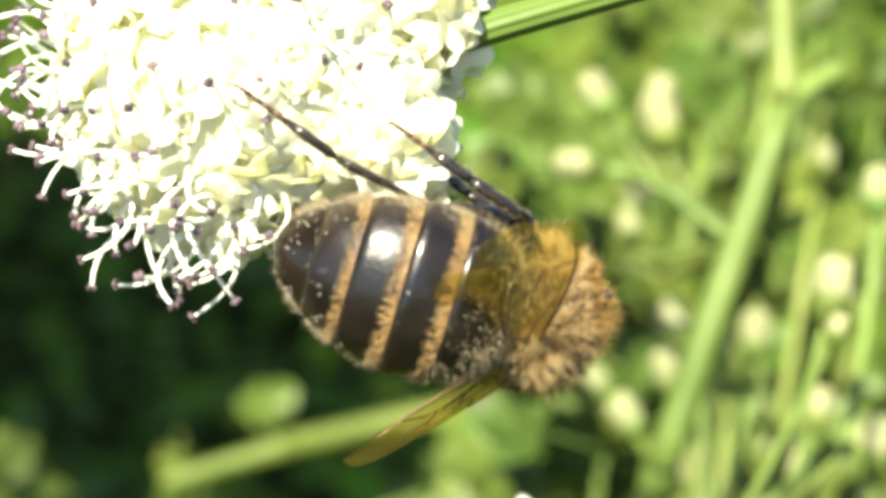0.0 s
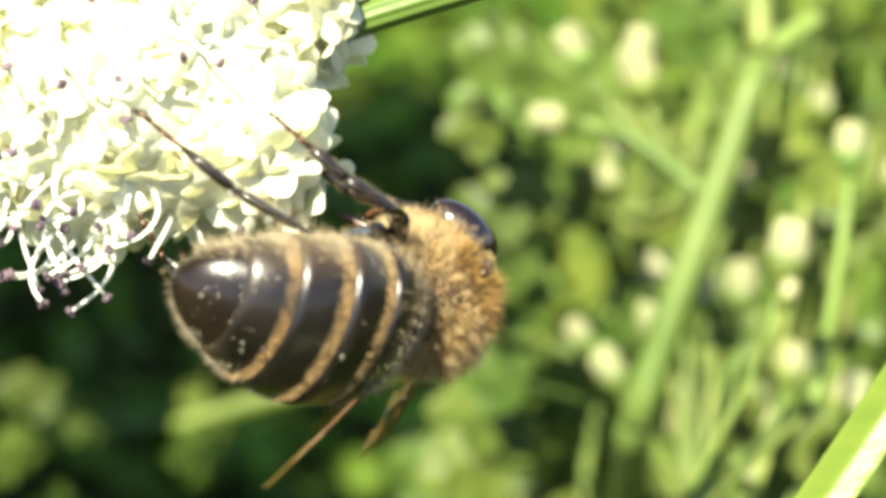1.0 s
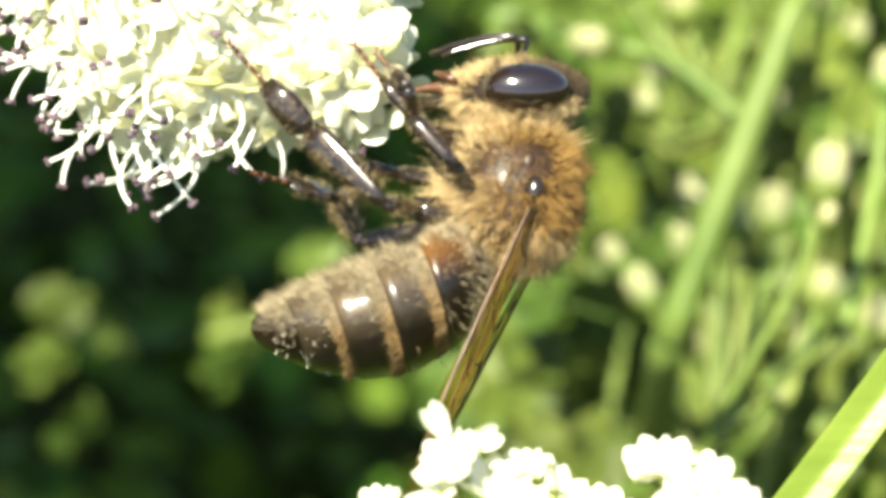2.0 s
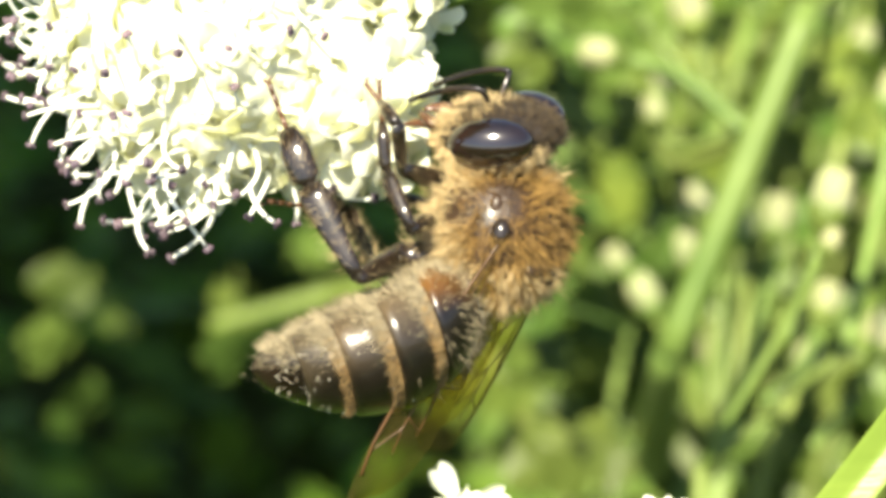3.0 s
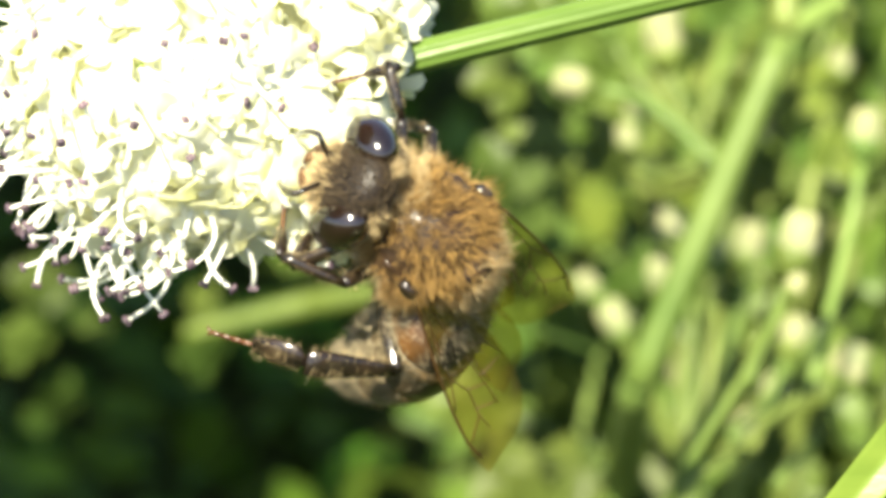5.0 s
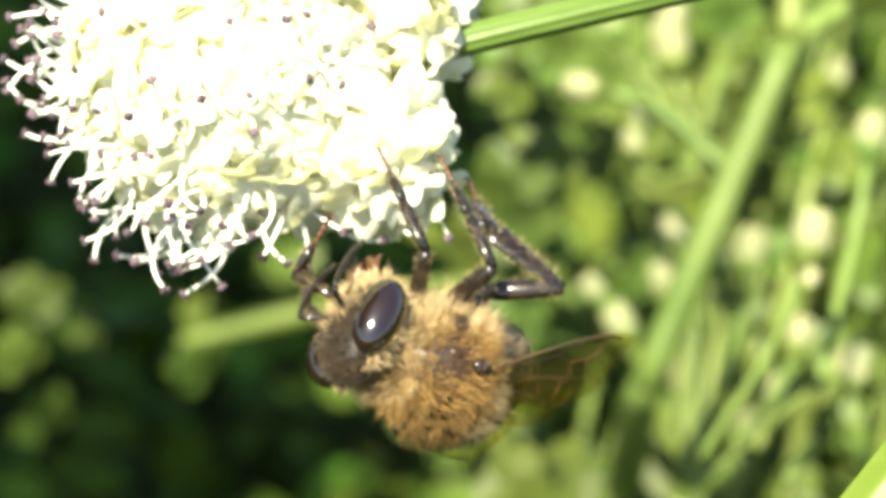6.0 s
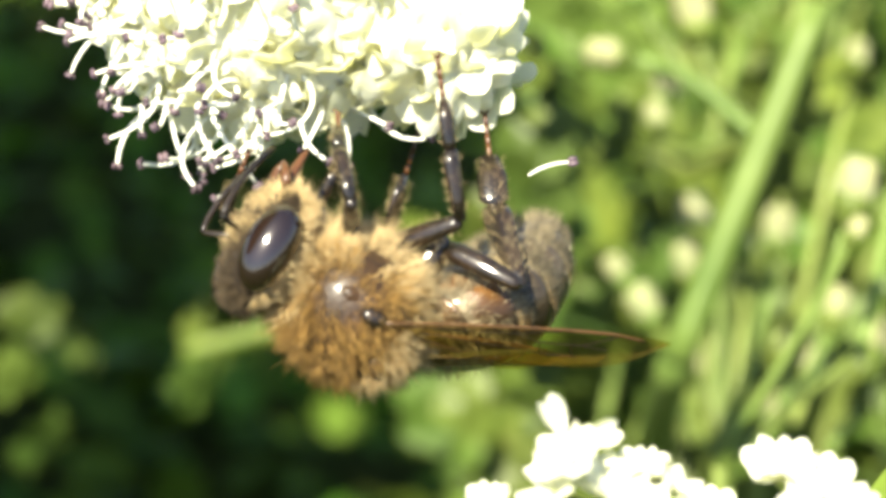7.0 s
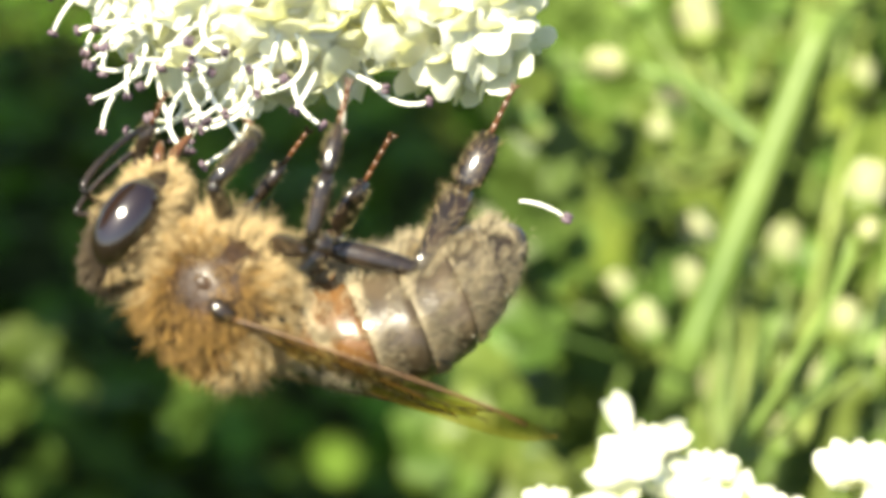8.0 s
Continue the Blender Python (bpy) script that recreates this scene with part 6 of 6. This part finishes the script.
    walk(bee_legs['mr']['tarsus'], [
        (0, mm(3.72, -0.95, -0.82, -61, 58, -75)),
        (0.5, mm(3.68, -0.87, -0.97, -65, 63, -78)),
        (1, mm(3.61, -0.85, -1.08, -72, 65, -85)),
        (1.2, mm(3.59, -0.92, -1.05, -72, 64, -87)),
        (1.5, mm(3.55, -0.79, -1.19, -79, 69, -92)),
        (1.7, mm(3.56, -0.74, -1.21, -80, 70, -93)),
        (2.8, mm(3.35, -0.93, -1.28, -94, 66, -110)),
        (3, mm(3.35, -0.79, -1.37, -101, 69, -115)),
        (3.5, mm(3.26, -0.91, -1.36, -103, 67, -119)),
        (4, mm(3.24, -0.89, -1.39, -106, 67, -122)),
        (4.5, mm(3.06, -0.76, -1.57, -125, 65, -141)),
        (4.7, mm(3.15, -0.58, -1.60, -128, 69, -141)),
        (5.07, mm(2.85, -1.74, -0.53, -74, 24, -105)),
        (5.43, mm(2.43, -1.62, 0.99, -62, -31, -109)),
        (5.8, mm(2.29, -0.35, 1.87, -13, -82, -167)),
        (5.9, mm(2.29, -1.30, 1.39, -77, -55, -104)),
        (6, mm(2.29, -1.84, 0.48, -85, -24, -98)),
        (6.17, mm(2.99, -1.12, -1.36, -77, 36, -70)),
        (6.33, mm(3.27, 0.91, -1.35, 16, 55, 27)),
        (6.5, mm(3.10, 1.66, 0.48, 60, -0, 60)),
        (7, mm(2.77, 1.75, 0.58, 50, -13, 77)),
        (7.5, mm(3.79, 1.09, 0.44, 36, 2, 46)),
        (7.75, mm(3.26, 1.64, 0.07, 53, 11, 73)),
        (8, mm(2.48, 1.89, -0.04, 72, 10, 101)),
    ])
    walk(bee_legs['hr']['leg'], [
        (0, mm(-1.05, -1.65, -2.20, 122, 54, 2)),
        (0.5, mm(-1.05, -1.65, -2.20, 133, 56, 9)),
        (1, mm(-1.05, -1.65, -2.20, 146, 53, 24)),
        (1.2, mm(-1.05, -1.65, -2.20, 150, 54, 28)),
        (1.35, mm(-1.05, -1.65, -2.20, -179, 70, 69)),
        (1.5, mm(-1.05, -1.65, -2.20, -118, 67, 140)),
        (1.7, mm(-1.05, -1.65, -2.20, -120, 66, 139)),
        (2.07, mm(-1.05, -1.65, -2.20, -121, 62, 137)),
        (2.43, mm(-1.05, -1.65, -2.20, -122, 57, 135)),
        (2.8, mm(-1.05, -1.65, -2.20, -123, 53, 133)),
        (3, mm(-1.05, -1.65, -2.20, -151, 49, 110)),
        (3.5, mm(-1.05, -1.65, -2.20, -166, 42, 100)),
        (4, mm(-1.05, -1.65, -2.20, -164, 36, 101)),
        (4.25, mm(-1.05, -1.65, -2.20, 151, 25, 93)),
        (4.5, mm(-1.05, -1.65, -2.20, 110, 13, 95)),
        (4.7, mm(-1.05, -1.65, -2.20, 109, 16, 89)),
        (5.07, mm(-1.05, -1.65, -2.20, 162, 54, 119)),
        (5.43, mm(-1.05, -1.65, -2.20, -111, 42, -175)),
        (5.8, mm(-1.05, -1.65, -2.20, -72, -2, -164)),
        (6, mm(-1.05, -1.65, -2.20, -70, -11, -132)),
        (6.5, mm(-1.05, -1.65, -2.20, -76, -24, -155)),
        (7, mm(-1.05, -1.65, -2.20, -79, -13, -147)),
        (7.5, mm(-1.05, -1.65, -2.20, -78, 7, -153)),
        (8, mm(-1.05, -1.65, -2.20, -79, 20, -160)),
    ])
    walk(bee_legs['hr']['tibia'], [
        (0, mm(2.50, 0.00, 0.00, -55, -76, 74)),
        (0.5, mm(2.50, 0.00, 0.00, -50, -71, 76)),
        (1, mm(2.50, 0.00, 0.00, -52, -71, 75)),
        (1.2, mm(2.50, 0.00, 0.00, -58, -71, 83)),
        (1.35, mm(2.50, 0.00, 0.00, -35, -55, 67)),
        (1.5, mm(2.50, 0.00, 0.00, -32, -39, 73)),
        (1.7, mm(2.50, 0.00, 0.00, -35, -39, 75)),
        (2.07, mm(2.50, 0.00, 0.00, -41, -36, 80)),
        (2.43, mm(2.50, 0.00, 0.00, -46, -32, 85)),
        (2.8, mm(2.50, 0.00, 0.00, -51, -29, 89)),
        (3, mm(2.50, 0.00, 0.00, -61, -36, 78)),
        (3.5, mm(2.50, 0.00, 0.00, -63, -62, 66)),
        (4, mm(2.50, 0.00, 0.00, -65, -62, 66)),
        (4.25, mm(2.50, 0.00, 0.00, -52, -84, 43)),
        (4.5, mm(2.50, 0.00, 0.00, 77, -72, -97)),
        (4.7, mm(2.50, 0.00, 0.00, 92, -73, -115)),
        (5.07, mm(2.50, 0.00, 0.00, -41, -79, 62)),
        (5.43, mm(2.50, 0.00, 0.00, -25, -50, 88)),
        (5.8, mm(2.50, 0.00, 0.00, -2, -22, 112)),
        (6, mm(2.50, 0.00, 0.00, 30, -8, 139)),
        (6.5, mm(2.50, 0.00, 0.00, -2, 19, 144)),
        (7, mm(2.50, 0.00, 0.00, 1, 13, 135)),
        (7.5, mm(2.50, 0.00, 0.00, -3, 16, 105)),
        (8, mm(2.50, 0.00, 0.00, -2, 14, 77)),
    ])
    walk(bee_legs['hr']['tarsus'], [
        (0, mm(2.69, 0.66, 2.82, 16, 19, -49)),
        (0.5, mm(2.73, 0.91, 2.74, 12, 2, -37)),
        (1, mm(2.75, 0.92, 2.74, 17, 4, -34)),
        (1.2, mm(2.61, 0.95, 2.74, 18, 5, -34)),
        (1.35, mm(3.14, 1.52, 2.39, 3, 25, -11)),
        (1.5, mm(3.16, 2.17, 1.81, -7, 43, 13)),
        (1.7, mm(3.09, 2.19, 1.81, -11, 46, 14)),
        (2.07, mm(2.91, 2.32, 1.69, 35, 41, 2)),
        (2.43, mm(2.73, 2.44, 1.56, 84, 44, -6)),
        (2.8, mm(2.56, 2.53, 1.41, 141, 51, -3)),
        (3, mm(2.98, 2.30, 1.70, 162, 38, 2)),
        (3.5, mm(3.04, 1.24, 2.57, -169, 22, 6)),
        (4, mm(3.07, 1.26, 2.55, -175, 23, 5)),
        (4.25, mm(2.71, 0.20, 2.89, -146, 17, 5)),
        (4.5, mm(2.39, -0.88, 2.76, -116, 13, 5)),
        (4.7, mm(2.14, -0.76, 2.78, -96, 7, 2)),
        (5.07, mm(2.75, 0.47, 2.85, -81, 9, 48)),
        (5.43, mm(2.55, 1.85, 2.23, -47, 23, 88)),
        (5.8, mm(1.49, 2.50, 1.07, 3, 40, 124)),
        (6, mm(0.32, 1.87, 0.38, 42, 39, 105)),
        (6.5, mm(0.28, 1.60, -0.97, 5, 15, 126)),
        (7, mm(0.51, 2.00, -0.66, 7, 2, 126)),
        (7.5, mm(1.79, 2.69, -0.81, -1, 14, 109)),
        (8, mm(3.16, 2.74, -0.69, -8, -9, 77)),
    ])
    walk(low_head, [
        (0.0, FOCUS @ mm(0, 0, 0)), (1.7, FOCUS @ mm(0, 0, 0)), (4.7, FOCUS @ mm(0, 0, 0)),
        (6.5, FOCUS @ mm(0.19, -0.01, 0)), (7.0, FOCUS @ mm(0.52, -0.09, 0)), (7.5, FOCUS @ mm(0.96, -0.45, 0)), (8.0, FOCUS @ mm(1.86, -0.98, 0)),
    ])
    walk(side_cluster, [
        (0.0, FOCUS @ mm(-1.15, 0, 0)), (1.7, FOCUS @ mm(-1.1, 0, 0)), (3.0, FOCUS @ mm(-0.65, 0, 0)), (4.7, FOCUS @ mm(-0.5, 0, 0)),
        (6.0, FOCUS @ mm(-0.45, 0, 0)), (6.5, FOCUS @ mm(-0.1, 0, 0)), (7.5, FOCUS @ mm(0.1, 0, 0)), (8.0, FOCUS @ mm(0.5, 0, 0)),
    ])
    walk(loose_stamen, [
        (0, FOCUS @ mm(-1.90, 3.30, -3.60, 0, 0, -60)), (5.2, FOCUS @ mm(-1.40, 3.10, -3.60, 0, 0, -60)),
        (6.0, FOCUS @ mm(0.97, 0.56, -3.20, 0, 0, -59)),
        (6.5, FOCUS @ mm(2.57, 0.44, -2.50, 0, 0, -33)),
        (7.0, FOCUS @ mm(2.88, -0.41, -2.20, 0, 0, 14)),
        (7.5, FOCUS @ mm(2.64, -0.27, -1.80, 0, 0, 10)),
        (8.0, FOCUS @ mm(2.45, -3.05, -0.30, 0, 0, -23)),
    ])


motions()
